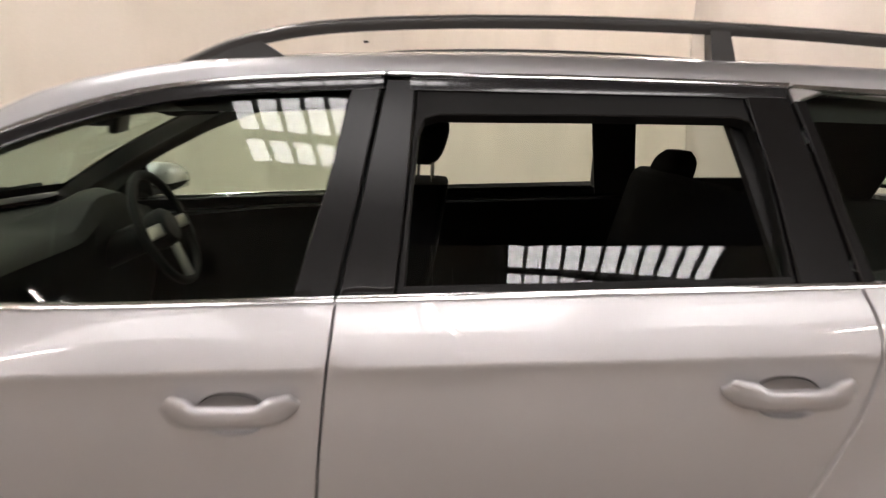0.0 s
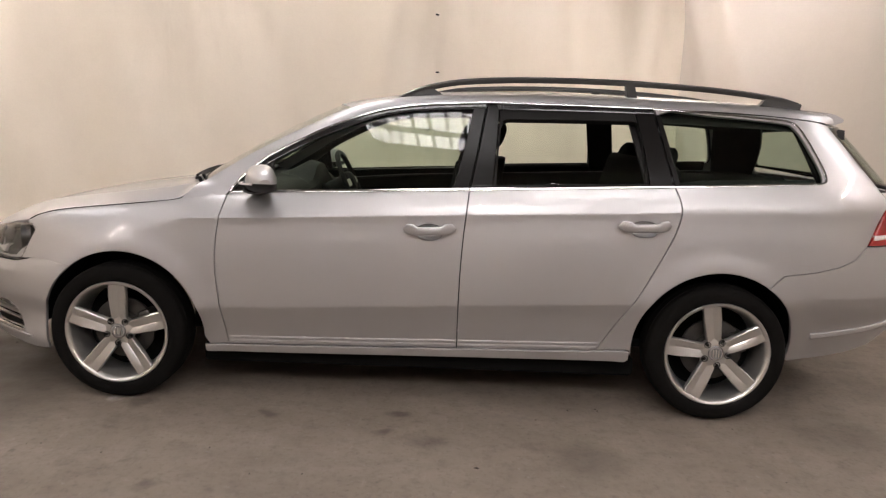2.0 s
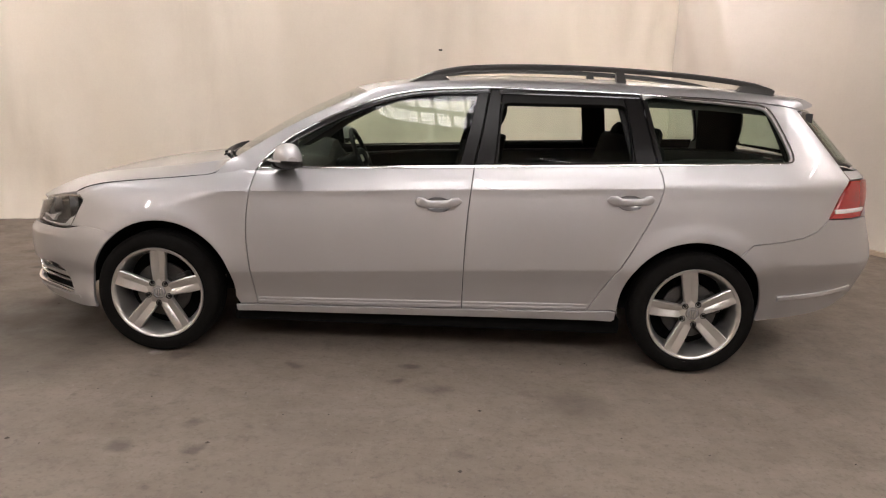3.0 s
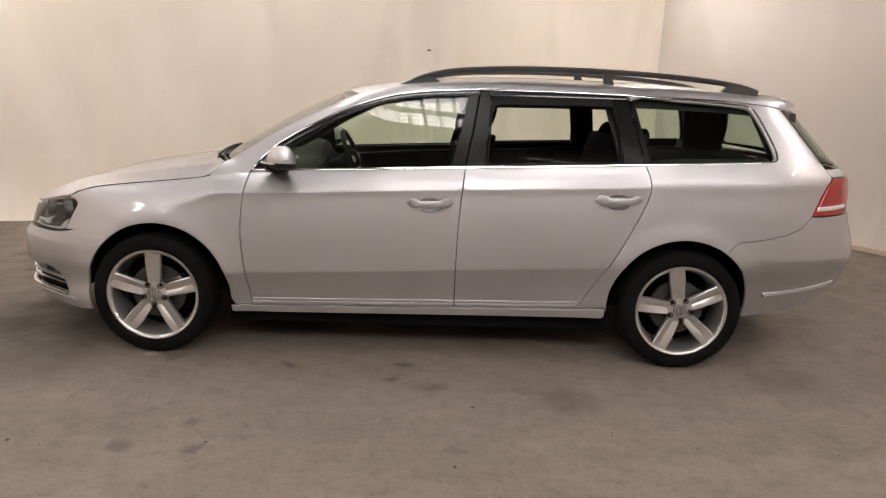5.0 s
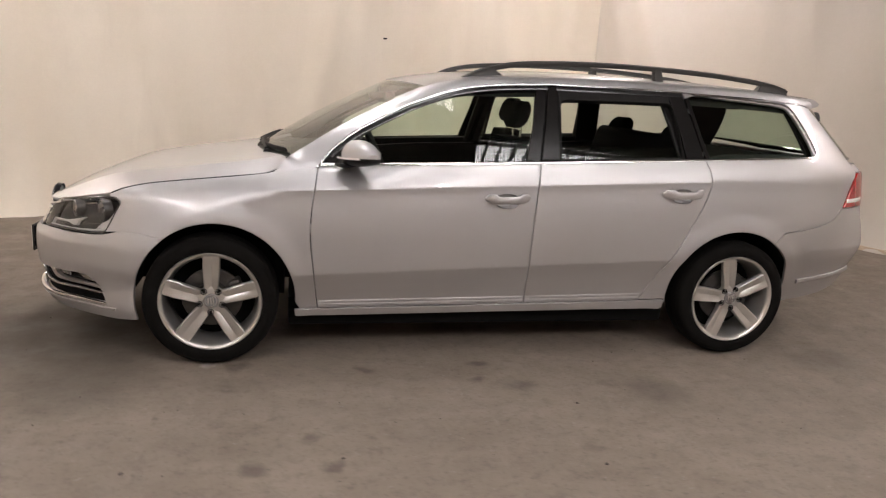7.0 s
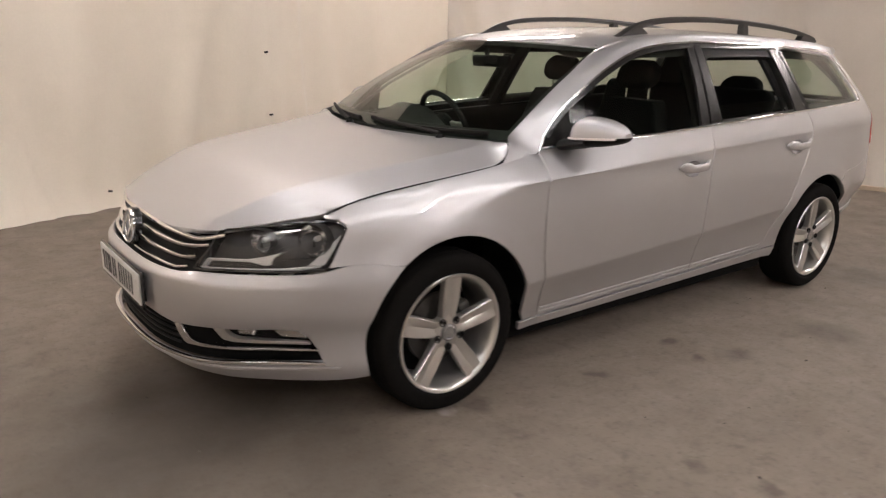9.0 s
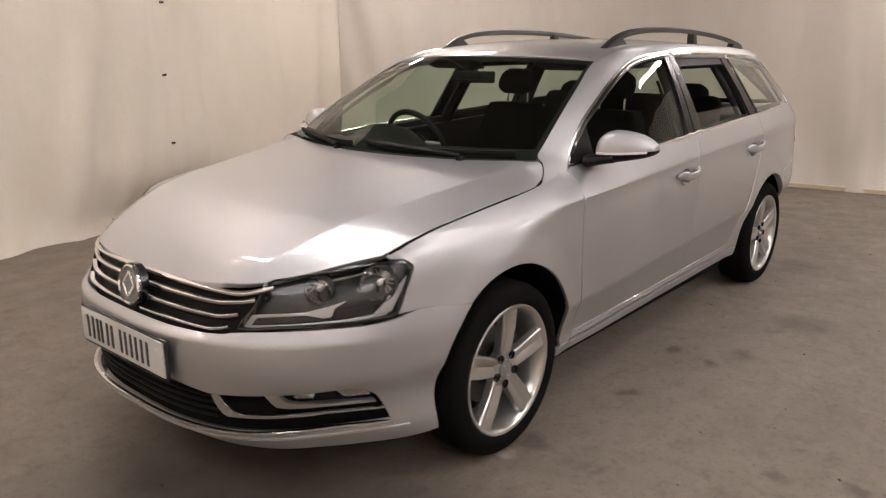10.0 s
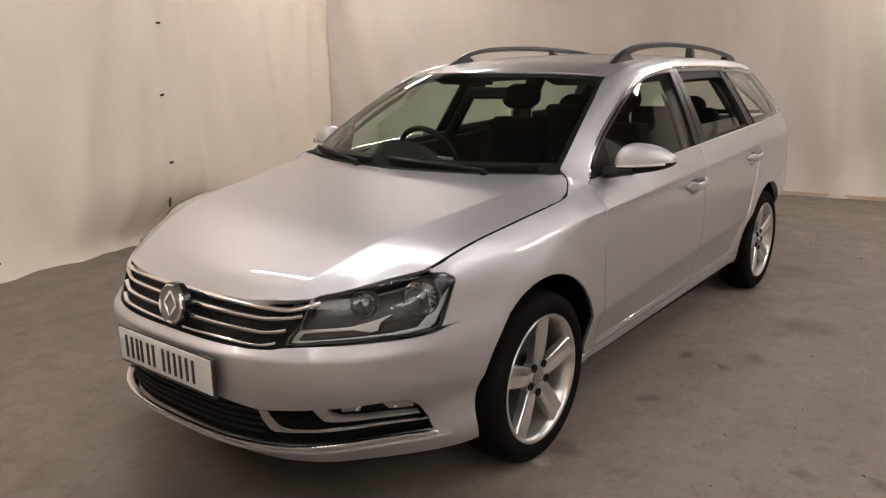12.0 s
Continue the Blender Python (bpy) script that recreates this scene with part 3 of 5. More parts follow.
def curtain(points, z1, crease, z2=None):
    """A hanging sheet along a plan line, 3 cm thick."""
    line = spline(points, 1)
    along, total = [], 0.0
    dense = []
    for a, b in zip(line, line[1:]):
        d = math.dist(a, b)
        k = max(1, int(d / .045))
        for i in range(k):
            dense.append((a[0] + (b[0] - a[0]) * i / k, a[1] + (b[1] - a[1]) * i / k))
    dense.append(line[-1])
    zs = [0, .02, .05, .09, .14, .2, .28, .38] + [.5 + .16 * i for i in range(int((z1 - .5) / .16) + 1)] + [z1]
    rows_front, rows_back = [], []

    def lower(z, top):
        return z if z < 2.2 else 2.2 + (z - 2.2) * (top - 2.2) / (z1 - 2.2)

    def sag(u, z):
        return z - max(0.0, z - 2.2) * .16 * (math.sin(u * 2.1) ** 2 + .3 * noise.noise(Vector((u, 0, 9))))

    for i, p in enumerate(dense):
        top = z1 + ((z2 or z1) - z1) * step(.35, .55, i / len(dense))
        a, b = dense[max(0, i - 1)], dense[min(len(dense) - 1, i + 1)]
        t = Vector((b[0] - a[0], b[1] - a[1])).normalized()
        n = Vector((t.y, -t.x))
        if i:
            total += math.dist(dense[i - 1], p)
        rows_front.append([Vector((p[0] + n.x * fold(total + crease, z), p[1] + n.y * fold(total + crease, z), sag(total, lower(z, top)))) for z in zs])
        rows_back.append([Vector((p[0] - n.x * .12, p[1] - n.y * .12, sag(total, lower(z, top)))) for z in zs])
    f, g = loft(rows_front), loft(rows_back)
    m = len(zs)
    k = len(dense)
    verts, faces = joined((f[0], f[1]), (g[0], [q[::-1] for q in g[1]]))
    o = k * m
    for i in range(k - 1):
        faces.append((i * m + m - 1, o + i * m + m - 1, o + (i + 1) * m + m - 1, (i + 1) * m + m - 1))
        faces.append((i * m, (i + 1) * m, o + (i + 1) * m, o + i * m))
    return verts, faces


HIGH = 4.6
TARP_TOP = 3.9
NORTH = [(-6.9, 1.65), (-4.17, 2.52), (-1.6, 3.28), (-.3, 3.67), (1.2, 4.05), (2.58, 4.28)]
EAST = [(2.58, 4.28), (3.5, 3.3), (4.2, 2.4), (5.08, .55), (5.36, -.5), (5.6, -3.0), (5.7, -6.1)]
north = tagged(part("wall_north", curtain(NORTH, TARP_TOP, 0), TARP), "white tarpaulin hung in soft folds as a wall", "wall", kind="structure")
east = tagged(part("wall_east", curtain(EAST, TARP_TOP, 20, 3.1), EAST_TARP), "greyish white tarpaulin wall, darkened for shade, curving round the corner", "wall", kind="structure")
# the west sheet is out of view, added to throw light back
tagged(part("wall_west", curtain([(-6.3, -6.1), (-6.5, -3), (-6.7, 0), (-6.9, 1.65)], TARP_TOP, 40), TARP), "unseen white tarpaulin side wall, added to close the room", "wall", kind="structure")
# outer walls, out of view, added to close the hall
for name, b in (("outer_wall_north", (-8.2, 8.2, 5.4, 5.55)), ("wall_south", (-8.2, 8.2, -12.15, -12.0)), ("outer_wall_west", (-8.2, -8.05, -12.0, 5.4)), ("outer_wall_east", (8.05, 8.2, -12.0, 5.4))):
    tagged(part(name, box(*b, 0, HIGH), SHADED_WALL if name == "outer_wall_east" else HALL_WALL, smooth=False), "unseen plain brown wall, added to close the hall", "wall", kind="structure")


def tarp_at(wall, x, z):
    """The point of a tarpaulin's face nearest to x and z."""
    n = len(wall.data.vertices) // 2
    return min((wall.data.vertices[i].co for i in range(n)), key=lambda c: (c.x - x) ** 2 + (c.z - z) ** 2).copy()


# seam ties and a slit in the north sheet, cord ends along its foot
for x, z in ((-.12, .667), (-.156, 1.209), (-.085, 1.764), (-.10, 2.31), (-.12, 2.8), (-1.55, .13), (-2.75, .12), (.75, .12)):
    p = tarp_at(north, x, z)
    part("tie", moved(box(-.017, .017, -.014, .004, -.008, .008, .003), pose(x, p.y + (p.x - x) * .28, z, 0, 12 * math.sin(9 * z), 16)), TIE, north, "dark cord tie")
p = tarp_at(north, -.148, .385)
part("seam_slit", moved(sweep([Vector((.008 * math.sin(2.6 * t), -.004, -.085 + .17 * t)) for t in (0, .2, .4, .6, .8, 1)], [Vector((0, -1, 0))] * 6, strip_profile(.016, .006)), pose(-.148, p.y + (p.x + .148) * .28, .385, 0, 0, 16)), TIE, north, "dark open slit in the seam")
# pale hem board along the foot of the east sheet
foot = spline([(3.5 - .09, 3.3 - .09), (4.2 - .11, 2.4 - .07), (5.08 - .12, .55 - .04), (5.36 - .12, -.5), (5.6 - .12, -3.0), (5.7 - .12, -6.0)], 8)
line = [Vector((x, y, .022)) for x, y in foot]
tagged(part("floor_batten", sweep(line, [Vector((0, 0, 1))] * len(line), [(-.022, -.022), (-.022, .018), (-.016, .022), (.016, .022), (.022, .018), (.022, -.022)]), TIMBER), "pale timber batten along the foot of the sheet", "batten")


def ground():
    xs = [-8.4 + .12 * i for i in range(141)]
    ys = [-12.3 + .12 * i for i in range(151)]
    rows = [[Vector((x, y, .0035 * noise.noise(Vector((x * .9, y * .9, 0))) - .002)) for y in ys] for x in xs]
    return loft(rows)


tagged(part("floor", ground(), CONCRETE), "worn brown-grey concrete floor with stains and painted car shade", "floor", kind="structure")


def ceiling():
    return box(-8.3, 8.3, -12.25, 5.65, HIGH, HIGH + .1)


tagged(part("ceiling", ceiling(), CEILING_GREY, smooth=False), "grey sheet roof with pale daylit panels", "ceiling", kind="structure")
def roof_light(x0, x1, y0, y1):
    """A glowing translucent panel in the roof, out of view, with its ribs and cross beams."""
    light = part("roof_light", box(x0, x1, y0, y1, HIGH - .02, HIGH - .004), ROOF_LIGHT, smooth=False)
    tagged(light, "unseen pale translucent roof panel, glowing as if daylit", "roof light", "roof lights")
    n = int((x1 - x0) / .155)
    for i in range(n + 1):
        x = x0 + (x1 - x0) * i / n
        part("rib", box(x - .016, x + .016, y0, y1, HIGH - .06, HIGH - .022), RIB_DARK, light, smooth=False)
    for y in (y0, y0 + (y1 - y0) * .42, y1):
        part("cross_beam", box(x0 - .1, x1 + .1, y - .045, y + .045, HIGH - .13, HIGH - .062, .008), RIB_DARK, light)


roof_light(-1.0, .5, -3.3, -2.3)
roof_light(-2.35, -.85, -.45, 1.05)
roof_light(.9, 2.7, -5.5, -4.0)
# further panels out of view, added to brighten the floor and the car
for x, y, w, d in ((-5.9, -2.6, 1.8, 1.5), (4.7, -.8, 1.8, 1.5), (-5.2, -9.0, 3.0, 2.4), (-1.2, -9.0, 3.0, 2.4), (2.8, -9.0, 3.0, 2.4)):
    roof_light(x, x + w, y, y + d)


def batten(x, y, z, length, turn, tube_material):
    """A fluorescent batten on two rods: housing, tube and two end caps."""
    lamp = new("batten_light")
    lamp.matrix_basis = pose(x, y, z, 0, 0, turn)
    tagged(lamp, "unseen lit fluorescent batten hung on thin rods", "ceiling light", "batten lights")
    part("housing", box(-length / 2, length / 2, -.045, .045, .02, .075, .008), HOUSING, lamp)
    tube = lathe([(.001, -length / 2 + .03), (.019, -length / 2 + .032), (.019, length / 2 - .032), (.001, length / 2 - .03)], 12, "X")
    part("tube", moved(tube, Matrix.Translation((0, 0, -.006))), tube_material, lamp, "glowing white tube")
    for e in (-1, 1):
        part("end_cap", box(e * (length / 2 - .02) - .012, e * (length / 2 - .02) + .012, -.02, .02, -.03, .022, .004), HOUSING, lamp)
        part("rod", moved(lathe([(.006, .07), (.006, HIGH - z + .002)], 8, "Z"), Matrix.Translation((e * length * .35, 0, 0))), HOUSING, lamp)
    return lamp


# the tubes at x -4.6, -3.3 and 4.4 are added, unseen fill light
for x, y, z, turn, tube in ((2.1, 2.75, 2.75, 100, TUBE), (-1.25, 2.6, 3.8, 100, TUBE), (-4.6, 1.6, 3.15, 17, TUBE), (4.1, -1.45, 2.9, 90, TUBE), (.35, -4.5, 2.9, 98, TUBE), (-3.3, -4.8, 3.05, 105, TUBE_DIM), (4.4, -6.0, 3.1, 84, TUBE), (-4.6, -4.6, 3.1, 45, TUBE)):
    batten(x, y, z, 1.5, turn, tube)


# loose grit and crumbs on the floor
rng = random.Random(5)
verts, faces = [], []
for k in range(130):
    x, y, r = rng.uniform(-4.2, 3.2), rng.uniform(-3.2, -.1), rng.choice((.003, .004, .005, .009))
    if abs(x) < 2.2 and y > -.8:
        continue
    n = len(verts)
    a = rng.uniform(0, 3)
    for i in range(5):
        verts.append(Vector((x + r * rng.uniform(.6, 1.5) * math.cos(a + 1.257 * i), y + r * rng.uniform(.6, 1.5) * math.sin(a + 1.257 * i), .0005)))
    verts.append(Vector((x, y, .002 + r * .5)))
    faces += [(n + i, n + (i + 1) % 5, n + 5) for i in range(5)]
tagged(part("floor_grit", (verts, faces), DEBRIS, smooth=False), "scattered dark grit on the concrete", "grit", kind="stuff")


# ---- the estate car ----
CENTRE_Y = -.03
car = new("estate_car")
car.matrix_basis = pose(0, CENTRE_Y, 0)
tagged(car, "silver estate car with five-spoke alloy wheels parked on concrete", "car")


def side_surf(side, out=0.0):
    def f(s, z):
        x, y, z = shell(s, z)
        return x, side * (y + out), z
    return f


def front_surf(c, z):
    """The front all the way across: c metres from the middle, to the left (minus y) positive."""
    x, y, z = shell(abs(c) - SF, z)
    return x, -math.copysign(y, c), z


def rear_surf(c, z):
    x, y, z = shell(XR0 - XF0 + SR - abs(c), z)
    return x, -math.copysign(y, c), z


def sx(points):
    """Points of (x, z) on the side as places on the shell."""
    return [(s_of_x(x, z), z) for x, z in points]


def arch(cx, cz, r, a0, a1, n=28):
    return [(cx + r * math.cos(radians(a0 + (a1 - a0) * i / n)), cz + r * math.sin(radians(a0 + (a1 - a0) * i / n))) for i in range(n + 1)]


SEAM_FRONT = spline([(-.865, .948), (-.873, .90), (-.888, .80), (-.897, .70), (-.897, .60), (-.882, .46), (-.859, .263)], 5)
SEAM_B = spline([(.224, 1.0085), (.216, .93), (.205, .82), (.196, .68), (.191, .5), (.190, .284)], 5)
SEAM_C = spline([(1.118, 1.0495), (1.142, .99), (1.146, .92), (1.110, .814), (1.045, .68), (.980, .557), (.90, .43), (.852, .345), (.820, .297)], 5)
SHUT = [(x, lerp_table(SHUT_Z, x) + .0026 * step(-1.8, -1.74, x)) for x in np.linspace(-1.815, -1.0, 26)]
LAMP = [(-1.153, .601), (-1.122, .655), (-1.083, .727), (-1.0, .744), (-.908, .758), (-.80, .772), (-.72, .780), (-.66, .779), (-.625, .764), (-.620, .75), (-.639, .69), (-.650, .655), (-.664, .622), (-.72, .614), (-.80, .611), (-.90, .611), (-1.036, .607)]
LAMP_LOOP = spline(LAMP, 2, True)
LAMP_LOW = spline([(-1.153, .598), (-1.036, .604), (-.90, .608), (-.80, .609), (-.72, .612), (-.664, .619)], 3)
ARCH_F = arch(-1.335, .318, .368, -3, 127)
ARCH_FB = arch(-1.335, .318, .368, 127, 196)
ARCH_RQ = arch(1.344, .318, .366, 56, 186)
ARCH_RB = arch(1.344, .318, .366, 56, -8)

SEAM_WING = [(-1.60, .617), (-1.68, .631), (-1.76, .633), (-1.838, .628)]
SEAM_REAR = [(1.612, .680), (1.75, .699), (1.858, .724), (1.93, .756), (1.985, .813)]


def ridge_lines(x0, x1):
    """The shoulder line and the lower crease of the doors."""
    xs = np.linspace(x0, x1, int((x1 - x0) / .03))
    rows = []
    for off in (-.007, 0, .007):
        rows.append([(x - XF0, char_z(x) + off) for x in xs])
        rows.append([(x - XF0, .4865 + .045 * x + off) for x in xs])
    return rows


HANDLES = ((.054, .842), (.990, .886))


def dish(hx, hz, k, a):
    """A point of the round hollow behind a handle."""
    c, t = math.cos(a), math.sin(a)
    return hx + k * .056 * math.copysign(abs(c) ** .85, c), hz - .021 + k * .034 * math.copysign(abs(t) ** .85, t)


def ellipse(hx, hz):
    return [(x - XF0, z) for x, z in (dish(hx, hz, 1.0, 2 * math.pi * i / 36) for i in range(36))]


# panels of both sides
for side in (-1, 1):
    f = side_surf(side)
    # front wing
    loop = sx(SHUT) + sx([(-.93, .954)]) + sx(SEAM_FRONT) + sx([(-.945, .260)]) + sx(ARCH_F) + sx([(x, z - .0040) for x, z in SEAM_WING[:3]]) + [(-.664, .624), (-.650, .655), (-.639, .69), (-.620, .752), (-.626, .765), (-.66, .780), (-.70, .782)]
    part("front_wing", panel(loop, f, ridges=ridge_lines(-1.55, -.9)), PAINT, car)
    # sill
    loop = sx([(-.970, .257), (-.858, .2605), (.190, .2815), (.815, .2945), (.95, .302), (.974, .298), (.972, .258), (.955, .244), (.6, .241), (0, .233), (-.9, .219), (-.960, .219), (-.968, .228)])
    sill = part("sill", panel(loop, f), PAINT, car)
    pts = [(x, .256 + .019 * (x + .86)) for x in np.linspace(-.86, .80, 40)]
    q = [Vector(f(x - XF0, z)) for x, z in pts]
    part("sill_moulding", sweep(q, [Vector((0, side, .1))] * len(q), strip_profile(.008, .006)), PAINT, sill)
    # doors
    loop = sx(SEAM_FRONT[::-1]) + sx([(x, belt_z(x) - .002) for x in np.linspace(-.85, .224, 16)]) + sx(SEAM_B) + sx([(.0, .280), (-.5, .270)])
    fd = part("front_door", panel(loop, f, holes=[ellipse(*HANDLES[0])], ridges=ridge_lines(-.9, .25)), PAINT, car)
    loop = sx(SEAM_B[::-1]) + sx([(x, belt_z(x) - .002) for x in np.linspace(.26, 1.1, 14)]) + sx(SEAM_C) + sx([(.6, .292)])
    rd = part("rear_door", panel(loop, f, holes=[ellipse(*HANDLES[1])], ridges=ridge_lines(.15, 1.2)), PAINT, car)
    for door, x0, x1 in ((fd, -.852, .184), (rd, .196, .816)):
        for up in (.018, .036):
            q = [Vector(f(x - XF0, .2795 + .019 * x + up)) for x in np.linspace(x0, x1 + .3 * up * (door is rd), 30)]
            part("door_moulding", sweep(q, [Vector((0, side, .1))] * len(q), strip_profile(.009, .0035)), PAINT, door)
    # rear quarter with the opening for its window
    quarter_win = spline([(1.135, 1.062), (1.115, 1.15), (1.072, 1.362), (1.30, 1.362), (1.62, 1.340), (1.685, 1.315), (1.725, 1.24), (1.765, 1.125), (1.755, 1.090), (1.70, 1.086), (1.40, 1.073)], 3, True)
    loop = sx(SEAM_C[::-1]) + sx([(1.10, 1.16), (1.052, 1.385), (1.3, 1.381), (1.55, 1.372), (1.8, 1.352), (1.862, 1.339), (1.95, 1.21), (2.036, 1.09), (2.075, 1.036), (2.098, 1.004), (2.06, .958), (2.03, .905)]) + sx(SEAM_REAR[::-1]) + sx(ARCH_RQ) + sx([(.975, .302), (.955, .306)])
    part("quarter_panel", panel(loop, f, .028, holes=[sx(quarter_win)]), PAINT, car)
    part("quarter_window", panel(sx(quarter_win), f, gap=-.004, drop=.004), SIDE_GLASS, car)

    # wheel arch liners, open to the wheel
    for cx in (-1.335, 1.344):
        rows = []
        for k in range(37):
            a = radians(2 + 176 * k / 36)
            x, z = cx + .372 * math.cos(a), .318 + .372 * math.sin(a)
            edge = min(.845, shell(s_of_x(x, z), z)[1] - .012)
            rows.append([Vector((cx + r * math.cos(a), side * y, .318 + r * math.sin(a))) for r, y in ((.372, edge), (.385, edge - .04), (.39, .48), (.2, .48))])
        part("wheel_arch_liner", facing(loft(rows), (cx, side * 2.0, .9)), UNDER, car, "dark wheel arch liner")


def both(points):
    """A loop given by its left half, from the middle top round to the middle bottom, as a whole."""
    return [(c, z) for c, z in points] + [(-c, z) for c, z in reversed(points) if c > 1e-6]


def cs(s):
    return s + SF


INTAKE = [(0, .408), (.2, .41), (cs(-1.38), .412), (cs(-1.22), .392), (cs(-1.0), .404), (cs(-.80), .411), (cs(-.74), .404), (cs(-.70), .375), (cs(-.672), .33), (cs(-.655), .284), (cs(-.80), .279), (cs(-1.0), .274), (cs(-1.15), .272), (cs(-1.36), .276), (.1, .279), (0, .279)]
GRILLE_LOW = [(0, .583), (.25, .582), (cs(-1.25), .583), (cs(-1.19), .586), (cs(-1.16), .592)]
edge = GRILLE_LOW + [(cs(s), z - .004) for s, z in LAMP_LOW[1:]] + [(s_of_x(x, z) + SF, z) for x, z in SEAM_WING[2::-1]] + [(s_of_x(x, z) + SF, z) for x, z in ARCH_FB if z > .216] + [(s_of_x(-1.69, .212) + SF, .212), (cs(-.60), .205), (cs(-.8), .200), (cs(-1.0), .204), (cs(-1.15), .216), (cs(-1.3), .238), (0, .252)]
front_bumper = part("front_bumper", panel(both(edge), front_surf, gap=.0008, lip=.0016, holes=[both(INTAKE)], ridges=[[(c, .560 + o) for c in np.linspace(-.95, .95, 70)] for o in (-.009, 0, .009)]), PAINT, car)
part("lower_intake", panel(both(INTAKE), front_surf, gap=-.01, drop=.03), UNDER, front_bumper, "black plastic lower intake")


# rear bumper, tailgate and their lamps
rc = XR0 - XF0 + SR


def rx(points):
    return [(rc - s_of_x(x, z), z) for x, z in points]


edge = [(0, .68), (.40, .68), (.47, .79)] + rx([(2.27, .808), (2.10, .812)]) + rx(SEAM_REAR[::-1]) + rx(ARCH_RB) + rx([(1.72, .258), (1.84, .270), (2.0, .292), (2.13, .322), (2.22, .365)]) + [(.55, .40), (.3, .40), (0, .40)]
rear_bumper = part("rear_bumper", panel(both(edge), rear_surf, gap=.0008, lip=.0016, ridges=[[(e * c, .583 + o) for c in np.linspace(.02, 1.25, 44)] for e in (-1, 1) for o in (-.007, 0, .007)]), PAINT, car)
for side in (-1, 1):
    f = side_surf(side)
    q = [Vector(f(s_of_x(x, z), z)) for x, z in [(1.80 + .42 * i / 14, .387 + .048 * (i / 14)) for i in range(15)]]
    part("bumper_moulding", sweep(q, [(v - Vector((1.6, 0, v.z))).normalized() for v in q], strip_profile(.026, .013)), PAINT, rear_bumper)
    loop = [(2.10, 1.002), (2.06, .956), (2.03, .903), (1.987, .817), (2.10, .816), (2.20, .816)]
    loop = sx(loop) + sx([(2.265, .90), (2.25, 1.0)])
    lamp = part("tail_lamp", panel(loop, f, drop=-.006, depth=.03), RED_LAMP, car, "red tail lamp with a white strip")
    q = [Vector(side_surf(side, .007)(s_of_x(x, z), z)) for x, z in [(2.012 + .20 * i / 10, .853 + .004 * i / 10) for i in range(11)]]
    part("white_strip", sweep(q, [(v - Vector((1.6, 0, v.z))).normalized() for v in q], strip_profile(.022, .005)), WHITE_LAMP, lamp)
edge = [(0, 1.04), (.5, 1.04)] + rx([(2.066, 1.05), (2.08, 1.032), (2.105, 1.006), (2.25, 1.004), (2.27, .812)]) + [(.44, .80), (.37, .69), (0, .69)]
tailgate = part("tailgate", panel(both(edge), rear_surf), PAINT, car)
edge = [(0, 1.345), (.3, 1.345)] + rx([(1.866, 1.332), (1.954, 1.212), (2.04, 1.084)]) + [(.45, 1.05), (0, 1.05)]
hole = [(0, 1.315), (.3, 1.315)] + rx([(1.915, 1.295), (1.985, 1.2), (2.065, 1.09)]) + [(.45, 1.075), (0, 1.075)]
back = part("rear_window", panel(both(hole), rear_surf, gap=-.004, drop=.007, depth=.004), REAR_GLASS, tailgate, "clear rear window with a black border")
part("window_border", panel(both(edge), rear_surf, drop=.004, holes=[both(hole)]), GLOSS_BLACK, back)
rows = []
for i in range(25):
    y = -.52 + 1.04 * i / 24
    k = .55 - (y / .60) ** 2 * .35
    rows.append([Vector((1.84, y, roof(1.84, y) + .001)), Vector((1.92, y, roof(1.9, y) + .002)), Vector((1.940 + .07 * k, y, roof(2.0, y) - .010)), Vector((1.936 + .07 * k, y, roof(2.0, y) - .024)), Vector((1.87 + .05 * k, y, 1.33))])
g = loft(rows)
part("spoiler", (g[0], g[1] + [tuple(range(5)), tuple(range(24 * 5, 25 * 5))[::-1]]), PAINT, tailgate)

# bonnet
FRONT_EDGE = [(-2.192, 0), (-2.19, .12), (-2.184, .25), (-2.168, .35), (-2.145, .425), (-2.10, .484), (-2.04, .543), (-1.976, .599), (-1.9, .652), (-1.82, .709)]
FRONT_EDGE = spline(FRONT_EDGE, 4)
REAR_EDGE = spline([(-1.062, .779), (-1.034, .766), (-1.014, .744), (-1.012, .705), (-1.042, .62), (-1.090, .5), (-1.135, .35), (-1.168, .15), (-1.176, 0)], 3)
half = FRONT_EDGE + [(x, lerp_table(BONNET_SIDE_Y, x) - .0045) for x in np.linspace(-1.80, -1.07, 22)] + REAR_EDGE
loop = [(x, -y) for x, y in half] + [(x, y) for x, y in reversed(half[1:-1])]
part("bonnet", panel(loop, lambda x, y: (x, y, bonnet(x, y)), depth=.02, ridges=[[(x, e * (crease_y(x) + o)) for x in np.linspace(-2.08, -1.10, 44)] for e in (-1, 1) for o in (-.008, 0, .008)]), PAINT, car)

# black strips that stand for the shade in the gap between the bonnet and the wings
for side in (-1, 1):
    q = [Vector((x, side * (lerp_table(BONNET_SIDE_Y, x) - .0028), lerp_table(BONNET_SIDE, x) - .0035 - .006 * step(-1.10, -1.06, x))) for x in np.linspace(-1.80, -1.008, 50)]
    part("gap_shade", sweep(q, [Vector((0, 0, 1))] * len(q), [(-.0046, -.010), (-.0046, .0045), (.0046, .0045), (.0046, -.010)]), UNDER, car, "black strip for the shade in the bonnet gap")

# cowl below the screen
rows = []
